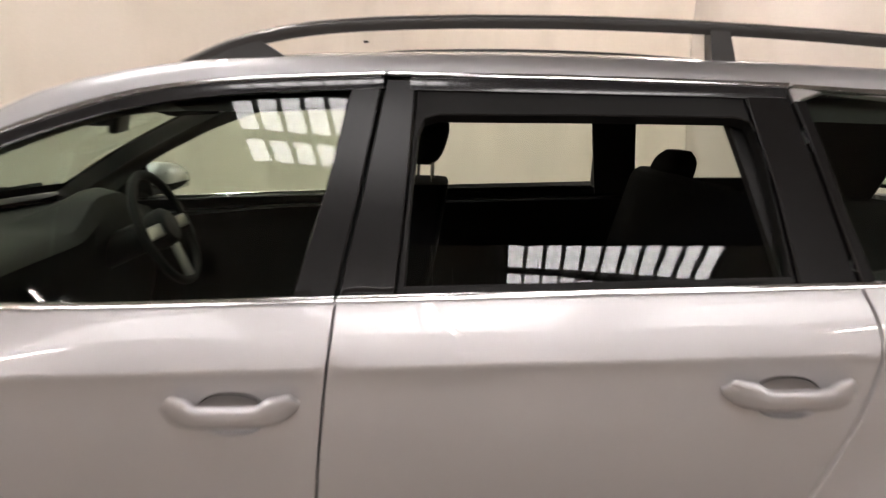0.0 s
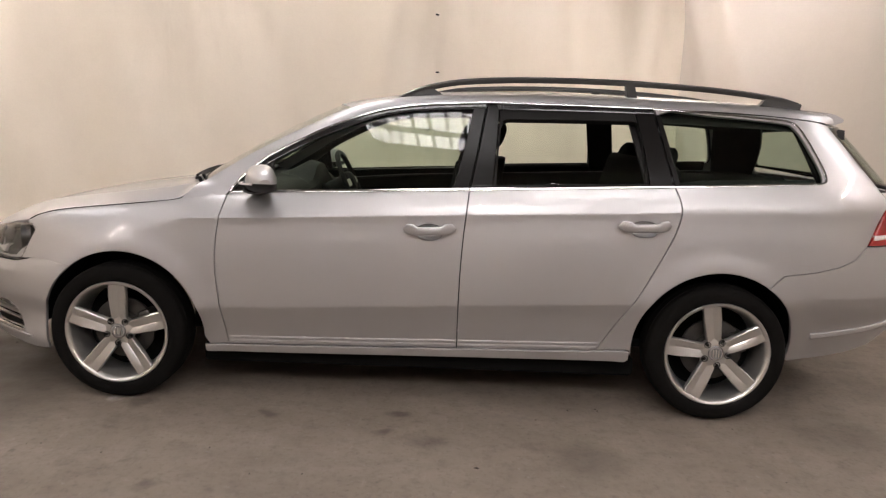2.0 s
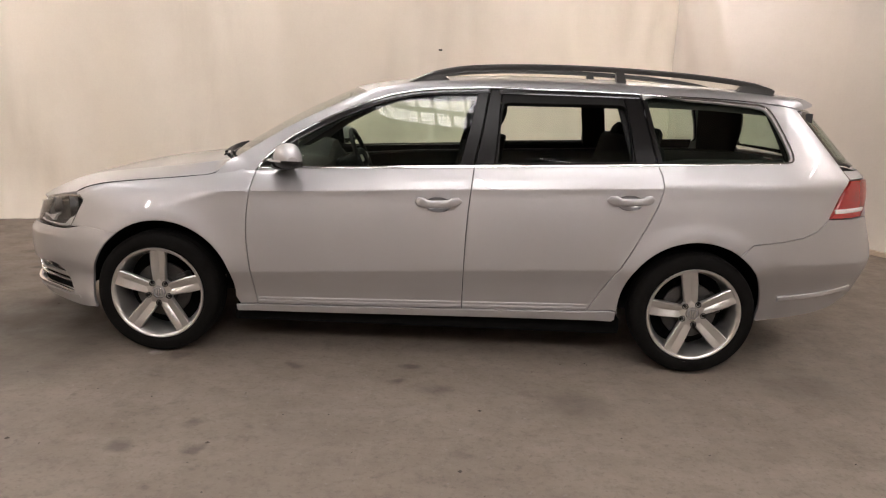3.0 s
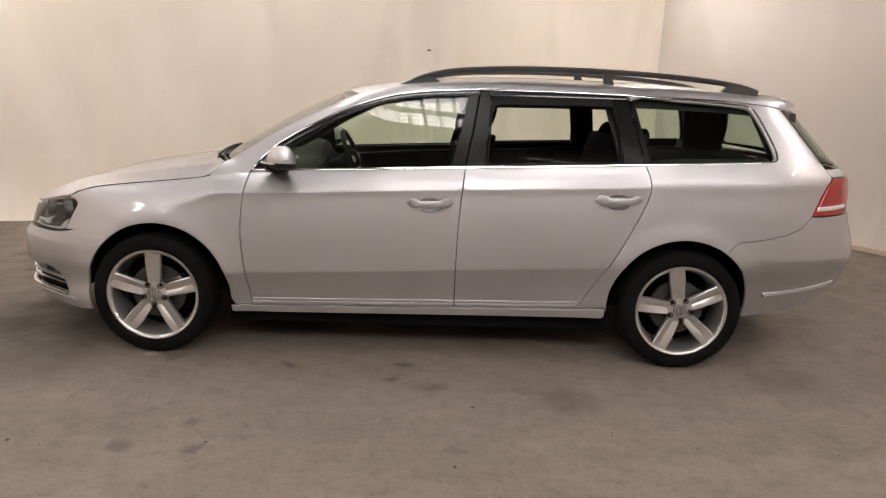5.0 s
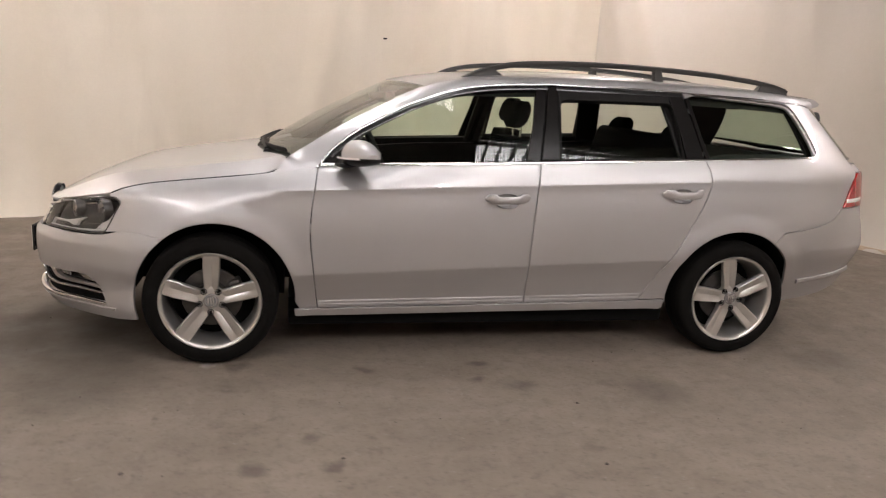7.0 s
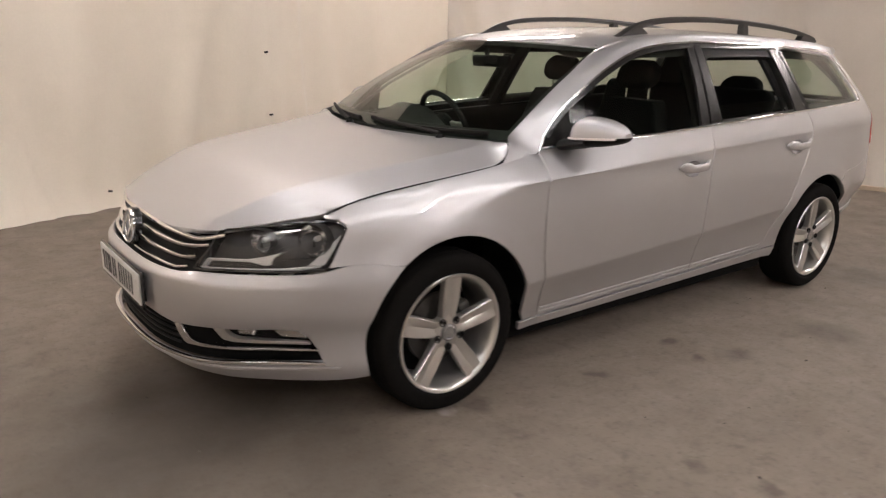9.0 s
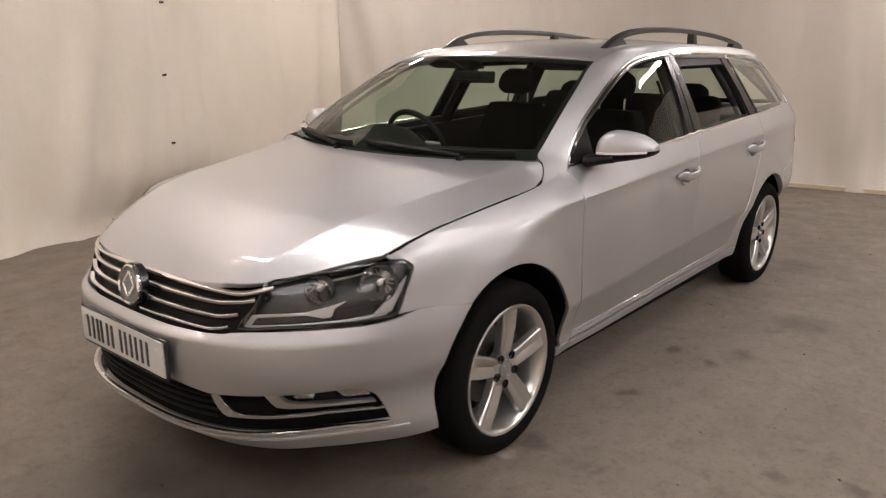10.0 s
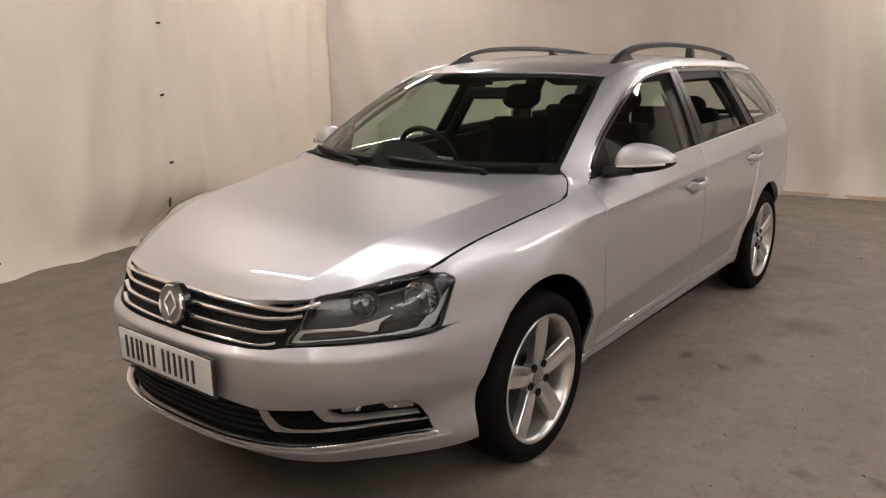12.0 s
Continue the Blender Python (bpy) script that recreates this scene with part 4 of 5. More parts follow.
for i in range(33):
    y = -1 + 2 * i / 32
    b = Vector(screen(y, 0))
    yy = y * .735
    front = -1.0 - .170 * (1 - min(1, abs(yy) / .735) ** 2)
    rows.append([Vector((front - .02, yy, bonnet(front, yy) - .026)), Vector((front + .02, yy, bonnet(front, yy) - .03)), b + Vector((-.02, 0, -.035)), b + Vector((.06, 0, -.02))])
part("scuttle_panel", facing(loft(rows), (-1, 0, 0)), BLACK_PLASTIC, car, "black plastic scuttle below the windscreen")

# windscreen with its dark printed border
rows = [[Vector(screen(-1 + 2 * i / 32, k / 16)) for k in range(17)] for i in range(33)]
part("windscreen", facing(loft(rows), (-.2, 0, .8)), SCREEN_GLASS, car, "clear windscreen with a dark printed border")


def border(y0, y1, t0, t1, drop=.004):
    n = 24
    rows = [[Vector(screen(y0 + (y1 - y0) * i / n, t0 + (t1 - t0) * k / 8)) + Vector((.0025, 0, -.004)) for k in range(9)] for i in range(n + 1)]
    return facing(loft(rows), (-.2, 0, .8))


part("screen_border", joined(border(-1, 1, 0, .085), border(-1, 1, .95, 1), border(-1, -.965, .03, .96), border(.965, 1, .03, .96)), BLACK_PLASTIC, car)

# roof
half = [(-.458 + .126 * (y / .566) ** 2, y) for y in np.linspace(0, .566, 9)] + [(-.1, .556), (.3, .548), (.8, .54), (1.3, .525), (1.7, .51), (1.9, .50), (1.93, .40), (1.95, 0)]
loop = [(float(x), -float(y)) for x, y in half] + [(float(x), float(y)) for x, y in reversed(half[1:-1])]
part("roof", panel(loop, lambda x, y: (x, y, roof(x, y)), .05, gap=.0), PAINT, car)

# roof side and front pillar: between the window surround and the roof's edge
EDGE_LOW = spline([(-1.066, .921), (-1.0, .9320), (-.92, .9440), (-.866, .9525), (-.817, 1.018), (-.66, 1.141), (-.52, 1.218), (-.39, 1.278), (-.2, 1.343), (.0, 1.376), (.295, 1.394), (.7, 1.394), (1.052, 1.387), (1.3, 1.383), (1.55, 1.374), (1.8, 1.354), (1.925, 1.336)], 4)
EDGE_HIGH = spline([(-1.066, .7840, .930), (-1.032, .7690, .960), (-1.0085, .746, .988), *[screen(1, t) for t in (.03, .12, .3, .48, .66, 1)], (-.08, .555, 1.379), (.295, .548, 1.401), (.7, .541, 1.408), (1.052, .533, 1.404), (1.3, .525, 1.396), (1.55, .515, 1.383), (1.8, .505, 1.366), (1.925, .50, 1.352)], 4)
for side in (-1, 1):
    rows = []
    for (x, z), b in zip(EDGE_LOW, EDGE_HIGH):
        a = Vector((x, shell(s_of_x(x, z), z)[1] + .001 * step(-.84, -.88, x), z))
        b = Vector(b)
        if b.x > -.25:
            b = Vector((b.x, b.y, roof(b.x, b.y)))
        d = b - a
        tan = Vector((1, 0, .9 if x < -.3 else .1)).normalized()
        out = tan.cross(d.normalized())
        if out.y < 0:
            out = -out
        c = (a + b) / 2 + out.normalized() * d.length * (.11 * step(-1.07, -.98, x) + .22 * step(-.5, -.1, x))
        row = []
        for k in range(9):
            t = k / 8
            p = a * (1 - t) ** 2 + c * 2 * t * (1 - t) + b * t * t
            row.append(Vector((p.x, side * p.y, p.z)))
        rows.append(row)
    # even out the foot of the pillar
    n = sum(1 for r in rows if r[0].x < -.4)
    for _ in range(36):
        for i in range(1, n):
            for k in range(1, 8):
                rows[i][k] = rows[i][k] * .4 + (rows[i - 1][k] + rows[i + 1][k] + rows[i][k - 1] + rows[i][k + 1]) * .15
    part("roof_side", facing(loft(rows), (.3, 0, 1.0)), PAINT, car)

# roof rails
RAIL = spline([(-.125, 1.402), (-.03, 1.446), (.05, 1.470), (.16, 1.490), (.32, 1.503), (.5, 1.510), (.72, 1.513), (1.0, 1.508), (1.28, 1.495), (1.5, 1.477), (1.63, 1.461), (1.70, 1.448), (1.775, 1.425)], 4)


def rail_y(x):
    return .492 - .03 * step(-.3, 1.1, x)


for side in (-1, 1):
    path = []
    for i, (x, z) in enumerate(RAIL):
        path.append(Vector((x, side * rail_y(x), z - .005)))
    verts, faces = sweep(path, [Vector((0, side * .2, 1))] * len(path), [(-.016, -.012), (-.019, 0), (-.015, .010), (0, .014), (.015, .010), (.019, 0), (.016, -.012)])
    rail = part("roof_rail", (verts, faces), RAIL_BLACK, car, "black raised roof rail")

    def foot(x0, x1, x2, x3):
        """A foot under the rail: x0 to x1 on the roof, x2 to x3 at the rail."""
        rows = []
        for k in range(7):
            t = k / 6
            row = []
            for a in range(8):
                u = a / 7
                xr = x0 + (x1 - x0) * u
                xt = x2 + (x3 - x2) * u
                yb, yt = rail_y(xr), rail_y(xt)
                zt = [z for x, z in RAIL if x >= xt - .03][0]
                pz = roof(xr, yb) - .006
                row.append((xr + (xt - xr) * t, yb + (yt - yb) * t, pz + (zt - pz) * t))
            rows.append(row)
        w = [.021 - .004 * k / 6 for k in range(7)]
        outer = [[Vector((p[0], side * (p[1] + w[k]), p[2])) for p in r] for k, r in enumerate(rows)]
        inner = [[Vector((p[0], side * (p[1] - w[k]), p[2])) for p in r] for k, r in enumerate(rows)]
        ring = [o + i[::-1] + [o[0]] for o, i in zip(outer, inner)]
        return facing(loft(ring), ((x0 + x1) / 2, side * .535, 1.43))

    part("rail_foot", foot(-.105, .09, -.06, .03), RAIL_BLACK, rail)
    part("rail_foot", foot(1.575, 1.775, 1.62, 1.76), RAIL_BLACK, rail)
    part("rail_foot", foot(.955, 1.005, .945, .985), RAIL_BLACK, rail)

# dark floor pan
part("floor_pan", box(-1.0, 1.02, -.74, .74, .15, .24, .02), UNDER, car)


# wheels
def wheel_parts():
    """One road wheel, its axis along y, outer face to minus y, hub at the origin."""
    rim = lathe([(.236, -.022), (.2365, -.028), (.234, -.031), (.227, -.0295), (.221, -.025), (.214, -.008), (.207, .02), (.200, .06), (.205, .15), (.225, .18)], 60)
    tyre = lathe([(.232, -.021), (.240, -.030), (.256, -.037), (.276, -.036), (.292, -.030), (.303, -.020), (.309, -.008), (.3115, .012), (.3095, .014), (.3095, .020), (.312, .022), (.3125, .06), (.3105, .062), (.3105, .070), (.3125, .072), (.312, .11), (.3085, .113), (.309, .128), (.302, .15), (.28, .165), (.24, .168), (.232, .16)], 72)
    return rim, tyre


def spoke():
    """A broad spoke that points up, with a raised ridge at each side and a hollow middle."""
    rows = []
    for i in range(13):
        t = i / 12
        r = .036 + t * .188
        w = .030 + .0095 * min(1.0, 1.5 * t)
        y = -.004 - .017 * math.sin(t * math.pi * .55) - .003 * max(0, t - .85) / .15
        g = .002 + .003 * math.sin(math.pi * min(1.0, t * 1.1))
        rows.append([Vector((u * w, y + d, r)) for u, d in ((-1, .035 - .01 * t), (-1, .004), (-.90, .0), (-.5, g), (-.06, g * 2), (.06, g * 2 + .0015), (.5, g * .4), (.90, .0), (1, .004), (1, .035 - .01 * t))])
    return facing(loft(rows), (0, .06, .13))


def build_wheel(x, side, turn):
    rim, tyre = wheel_parts()
    m = Matrix.Translation((x, side * -1 * 0, .312))
    wheel = part("road_wheel", rim, ALLOY, car, "silver five-spoke alloy road wheel")
    part("tyre", tyre, RUBBER, wheel, "black road tyre")
    for k in range(5):
        s = part("spoke", spoke(), ALLOY, wheel)
        s.matrix_basis = pose(0, 0, 0, 0, turn + 72 * k, 0)
    hub = lathe([(.066, .03), (.070, .006), (.068, -.001), (.054, -.005), (.036, -.0075), (.034, -.004), (.001, -.004)], 40)
    part("hub", hub, ALLOY, wheel)
    part("centre_cap", lathe([(.0335, -.004), (.033, -.0095), (.030, -.0115), (.001, -.0125)], 32), GREY_MARK, wheel, "dark round centre cap")
    part("cap_ring", lathe([(.029, -.0105), (.0295, -.0135), (.0265, -.0138), (.026, -.0115)], 32), CHROME, wheel)
    part("cap_mark", joined(*[box(-.0025 + dx, .0025 + dx, -.0145, -.012, -.018, .018, .0008) for dx in (-.012, 0, .012)]), CHROME, wheel)
    for k in range(5):
        b = part("wheel_bolt", joined(lathe([(.0155, -.003), (.0145, -.0075), (.0125, -.007), (.012, .002), (.001, .002)], 18), lathe([(.0075, .002), (.0075, -.004), (.005, -.005), (.001, -.005)], 6)), BLACK_PLASTIC, wheel)
        b.matrix_basis = pose(0, 0, 0, 0, turn + 36 + 72 * k, 0) @ Matrix.Translation((0, -.0065, .055))
    part("brake_disc", lathe([(.14, .075), (.142, .07), (.142, .062), (.14, .058), (.08, .058), (.075, .045), (.02, .045)], 48), DARK_METAL, wheel, "dull steel brake disc")
    part("brake_caliper", moved(box(-.05, .05, .03, .11, .095, .15, .012), pose(0, 0, 0, 0, 70, 0)), DARK_METAL, wheel)
    part("wheel_back", lathe([(.205, .14), (.16, .15), (.02, .15)], 40), UNDER, wheel)
    wheel.matrix_basis = pose(x, -.838, .312) if side < 0 else pose(x, .838, .312, 0, 0, 180)
    return wheel


build_wheel(-1.356, -1, 1.5)
build_wheel(1.356, -1, -10)
build_wheel(-1.356, 1, 20)
build_wheel(1.356, 1, 44)


# windows, pillars, bright trim of both sides
TOP_LINE = spline([(-.66, 1.115), (-.52, 1.19), (-.39, 1.252), (-.2, 1.319), (.0, 1.354), (.235, 1.372)], 4)
for side in (-1, 1):
    f = side_surf(side)
    fo = side_surf(side, .004)
    # front door: black corner piece, glass, black frame
    loop = sx([(-.85, .960), (-.806, 1.010), (-.735, 1.070), (-.665, 1.118), (-.655, belt_z(-.655) + .006)])
    part("mirror_corner", panel(loop, f), BLACK_PLASTIC, car)
    loop = sx([(-.655, belt_z(-.655) + .004)]) + sx(TOP_LINE) + sx([(.15, belt_z(.15) + .004)])
    part("front_window", panel(loop, f, gap=-.002, drop=.012, depth=.004), SIDE_GLASS, car, "clear front door window, closed")
    top = spline([(-.806, 1.014), (-.735, 1.076), (-.66, 1.130), (-.52, 1.206), (-.39, 1.267), (-.2, 1.333), (.0, 1.367), (.29, 1.386)], 4)
    q = [Vector(f(s_of_x(x, z - .0095), z - .0095)) for x, z in top]
    part("window_frame", sweep(q, [Vector((0, side, .5))] * len(q), strip_profile(.026, .002)), GLOSS_BLACK, car)
    # B pillar films
    loop = sx([(.148, belt_z(.148) + .004), (.222, belt_z(.222) + .004), (.258, 1.19), (.291, 1.384), (.232, 1.374), (.195, 1.19)])
    part("pillar_cover", panel(loop, f, .018, .0015, .002), PILLAR_BLACK, car, "satin black pillar film")
    loop = sx([(.226, belt_z(.226) + .004), (.262, 1.19), (.296, 1.384), (.352, 1.384), (.340, 1.19), (.324, belt_z(.324) + .004)])
    part("pillar_cover", panel(loop, f, .018, .0015, .002), PILLAR_BLACK, car, "satin black pillar film")
    # rear door: frame, half lowered glass, C pillar film
    q = [Vector(f(x - XF0, 1.3745 - .001 * (x > .9))) for x in np.linspace(.34, 1.046, 20)]
    part("window_frame", sweep(q, [Vector((0, side, .5))] * len(q), strip_profile(.026, .002)), GLOSS_BLACK, car)
    low = [(.326, belt_z(.326) + .004), (1.010, belt_z(1.01) + .004)]
    hole = [(.340, 1.035), (.350, 1.20), (.359, 1.295), (.368, 1.315), (.392, 1.323), (.70, 1.328), (.945, 1.330), (.968, 1.323), (.979, 1.303), (.990, 1.20), (1.002, 1.064)]
    part("window_frame", panel(sx([low[0], (.341, 1.19), (.354, 1.374), (.964, 1.366), (.994, 1.2), low[1]]), f, .03, .0, .002, .03, holes=[sx(hole)], drop=.006), BLACK_PLASTIC, car, "black inner frame of the rear door")
    zt = 1.106
    if side < 0:
        loop = [(.30, belt_z(.33) + .002), (.31, zt - .008), (.34, zt), (1.0, zt + .012), (1.03, zt + .0), (1.04, belt_z(1.04) + .002)]
    else:
        loop = [(.30, belt_z(.33) + .002), (.325, 1.2), (.345, 1.35), (.98, 1.35), (1.01, 1.2), (1.04, belt_z(1.04) + .002)]
    part("rear_door_window", panel(sx(loop), f, gap=0, drop=.022, depth=.004), SIDE_GLASS, car, "rear door window wound down past half" if side < 0 else "clear rear door window, closed")
    loop = sx([(1.012, belt_z(1.01) + .004), (1.115, belt_z(1.115) + .004), (1.09, 1.17), (1.046, 1.382), (.965, 1.366), (.995, 1.2)])
    part("pillar_cover", panel(loop, f, .018, .0015, .002), PILLAR_BLACK, car, "satin black pillar film")
    loop = sx([(1.119, belt_z(1.119) + .004), (1.145, belt_z(1.145) + .006), (1.118, 1.15), (1.078, 1.36), (1.056, 1.36), (1.094, 1.17)])
    part("pillar_cover", panel(loop, fo, .018, gap=0), PILLAR_BLACK, car, "satin black pillar film")
    # bright strips
    pts = [(x, belt_z(x) + .001) for x in np.linspace(-.858, .221, 30)]
    q = [Vector(f(s_of_x(x, z), z)) for x, z in pts]
    part("belt_trim", sweep(q, [Vector((0, side, .5))] * len(q), strip_profile(.013, .008)), CHROME, car, "bright chrome strip")
    pts = [(x, belt_z(x) + .001) for x in np.linspace(.227, 1.117, 26)]
    q = [Vector(f(s_of_x(x, z), z)) for x, z in pts]
    part("belt_trim", sweep(q, [Vector((0, side, .5))] * len(q), strip_profile(.013, .008)), CHROME, car, "bright chrome strip")
    loop = [(1.121, belt_z(1.121) + .001), (1.3, belt_z(1.3) + .001), (1.5, belt_z(1.5) + .002), (1.70, 1.079), (1.765, 1.084), (1.782, 1.10), (1.778, 1.14), (1.742, 1.24), (1.705, 1.318), (1.668, 1.345), (1.60, 1.354), (1.3, 1.373), (1.056, 1.384)]
    q = [Vector(f(s_of_x(x, z), z)) for x, z in spline(loop, 6)]
    part("window_trim", sweep(q, [Vector((0, side, .5))] * len(q), strip_profile(.011, .007)), CHROME, car, "bright chrome strip")
    for pts in ([(-.862, .950), (-.817, 1.012), (-.742, 1.081), (-.66, 1.138), (-.52, 1.213), (-.39, 1.273), (-.2, 1.338), (.0, 1.372), (.292, 1.391)], [(.299, 1.391), (.7, 1.391), (1.05, 1.386)]):
        q = [Vector(f(s_of_x(x, z), z)) for x, z in spline(pts, 5)]
        part("window_trim", sweep(q, [Vector((0, side, .5))] * len(q), strip_profile(.010, .007)), CHROME, car, "bright chrome strip")


# ---- front end ----
def front_strip(points, w, h, per=5, lift=.0):
    """A strip along the front through points of (c, z)."""
    pts = spline(points, per)
    q, n = [], []
    for c, z in pts:
        p = Vector(front_surf(c, z))
        a, b = Vector(front_surf(c + .01, z)), Vector(front_surf(c - .01, z))
        nm = (a - b).cross(Vector((0, 0, 1)))
        nm = nm.normalized() if nm.x < 0 else -nm.normalized()
        q.append(p + nm * lift)
        n.append(nm)
    return sweep(q, n, strip_profile(w, h))


# grille: black backing, four bright slats to each side of the round badge
top = [(0, .706), (.2, .704), (.43, .699), (.515, .701), (cs(-1.083), .727)]
low = [(cs(-1.153), .600), (cs(-1.21), .586), (.39, .583), (.2, .584), (0, .584)]
grille = part("grille", panel(both(top + low), front_surf, gap=-.004, drop=.032), BLACK_PLASTIC, car, "black grille with four bright chrome slats")
SLATS = [[(.0, .7025), (.22, .701), (.38, .6965), (.44, .696), (.505, .702), (.585, .716)],
         [(.055, .669), (.22, .668), (.36, .6655), (.40, .666), (.46, .673), (.52, .682)],
         [(.065, .630), (.22, .629), (.36, .627), (.40, .6265), (.44, .632), (.475, .639)],
         [(.045, .592), (.22, .593), (.36, .591), (.40, .592), (.43, .597), (.45, .602)]]
for k, row in enumerate(SLATS):
    for e in (1, -1):
        part("grille_slat", front_strip([(c * e, z) for c, z in row], .013 if k < 3 else .010, .010, 4, -.012), CHROME, grille, "chrome slat")
for z in (.685, .648, .61):
    part("grille_bar", front_strip([(-.46, z + .006), (-.3, z), (0, z), (.3, z), (.46, z + .006)], .006, .006, 6, -.028), BLACK_PLASTIC, grille)

# round badge
badge = part("round_badge", lathe([(.001, -.008), (.056, -.008), (.058, -.004), (.058, .012), (.001, .012)], 48, "X"), GREY_MARK, grille, "round chrome badge with plain bars")
part("badge_ring", lathe([(.0555, .0), (.056, -.012), (.060, -.016), (.0645, -.012), (.066, .0), (.064, .014)], 56, "X"), CHROME, badge)
for dy, dz, lean in ((-.017, .021, -36), (.017, .021, 36), (-.017, -.021, 36), (.017, -.021, -36)):
    b = part("badge_bar", box(-.014, -.007, -.0055, .0055, -.027, .027, .002), CHROME, badge)
    b.matrix_basis = pose(0, dy, dz, lean, 0, 0)
badge.matrix_basis = pose(-2.243, 0, .660, 0, 9, 0)
part("badge_housing", facing(moved(lathe([(.071, .02), (.0705, -.004), (.066, -.006), (.066, .02)], 48, "X"), pose(-2.243, 0, .660, 0, 9, 0)), (0, 0, .66)), GLOSS_BLACK, grille)

# number plate
plate = part("number_plate", box(-2.302, -2.296, -.262, .262, .428, .542, .002), PLATE_WHITE, front_bumper, "white number plate with a black surround")
part("plate_surround", box(-2.2965, -2.288, -.274, .272, .414, .550, .003), GLOSS_BLACK, plate)
part("plate_mount", box(-2.289, -2.262, -.24, .24, .43, .54, .003), BLACK_PLASTIC, plate)
for y in (.214, .180, .148, .122, .083, .051, -.006, -.038, -.071, -.103, -.137, -.171):
    part("plate_bar", box(-2.304, -2.3015, y - .0065, y + .0065, .445, .523), BAR_BLACK, plate)
for y in (-.225, .235):
    part("plate_screw", moved(lathe([(.007, 0), (.006, -.003), (.001, -.004)], 12, "X"), Matrix.Translation((-2.302, y, .512))), PLATE_WHITE, plate)

# lower intake: ribs, bright sill strip, fog lamps
for z in (.302, .325, .348, .371, .392):
    part("intake_rib", front_strip([(-.42, z), (-.2, z), (0, z), (.2, z), (.42, z)], .008, .008, 8, -.030), BLACK_PLASTIC, front_bumper)
part("bumper_trim", front_strip([(-cs(-.645), .275), (-cs(-.86), .277), (-cs(-1.09), .268), (-cs(-1.26), .271), (0, .274), (cs(-1.26), .271), (cs(-1.09), .268), (cs(-.86), .277), (cs(-.645), .275)], .013, .009, 10), CHROME, front_bumper, "bright chrome strip")
part("bumper_lip", front_strip([(-cs(-.60), .255), (-cs(-.86), .250), (-cs(-1.09), .249), (0, .260), (cs(-1.09), .249), (cs(-.86), .250), (cs(-.60), .255)], .012, .006, 12), PAINT, front_bumper)
for e in (1, -1):
    def cz(points):
        return [(e * cs(s), z) for s, z in points]
    part("fog_trim", panel(cz([(-1.228, .388), (-1.196, .390), (-1.175, .36), (-1.145, .334), (-1.11, .326), (-1.0, .326), (-.84, .328), (-.668, .324), (-.668, .316), (-.84, .319), (-1.04, .314), (-1.165, .313), (-1.185, .322), (-1.21, .35)]), front_surf, .02, 0, .001, .02, drop=.010), CHROME, front_bumper, "chrome L-shaped trim")
    part("fog_trim", panel(cz([(-1.045, .400), (-.998, .401), (-.975, .372), (-.945, .361), (-.86, .356), (-.70, .348), (-.692, .340), (-.86, .345), (-.96, .346), (-1.0, .352), (-1.02, .37)]), front_surf, .02, 0, .001, .02, drop=.012), ALLOY, front_bumper, "silver fog lamp surround")
    fog = part("fog_lamp", panel(cz([(-.965, .408), (-.85, .410), (-.76, .402), (-.712, .386), (-.695, .352), (-.80, .358), (-.93, .366)]), front_surf, .02, 0, .002, .012, drop=.012), CLEAR_COVER, front_bumper, "clear fog lamp")
    part("fog_reflector", panel(cz([(-.955, .404), (-.872, .404), (-.885, .368), (-.945, .372)]), front_surf, .02, 0, .002, .008, drop=.026), LAMP_SILVER, fog)
    part("fog_reflector", panel(cz([(-.835, .402), (-.755, .397), (-.715, .380), (-.705, .358), (-.79, .363)]), front_surf, .02, 0, .002, .008, drop=.026), LAMP_SILVER, fog)
    part("fog_bezel", panel(cz([(-.975, .412), (-.85, .414), (-.75, .406), (-.70, .388), (-.685, .345), (-.80, .350), (-.96, .352)]), front_surf, .03, 0, .002, .004, drop=.034), LAMP_DARK, fog)

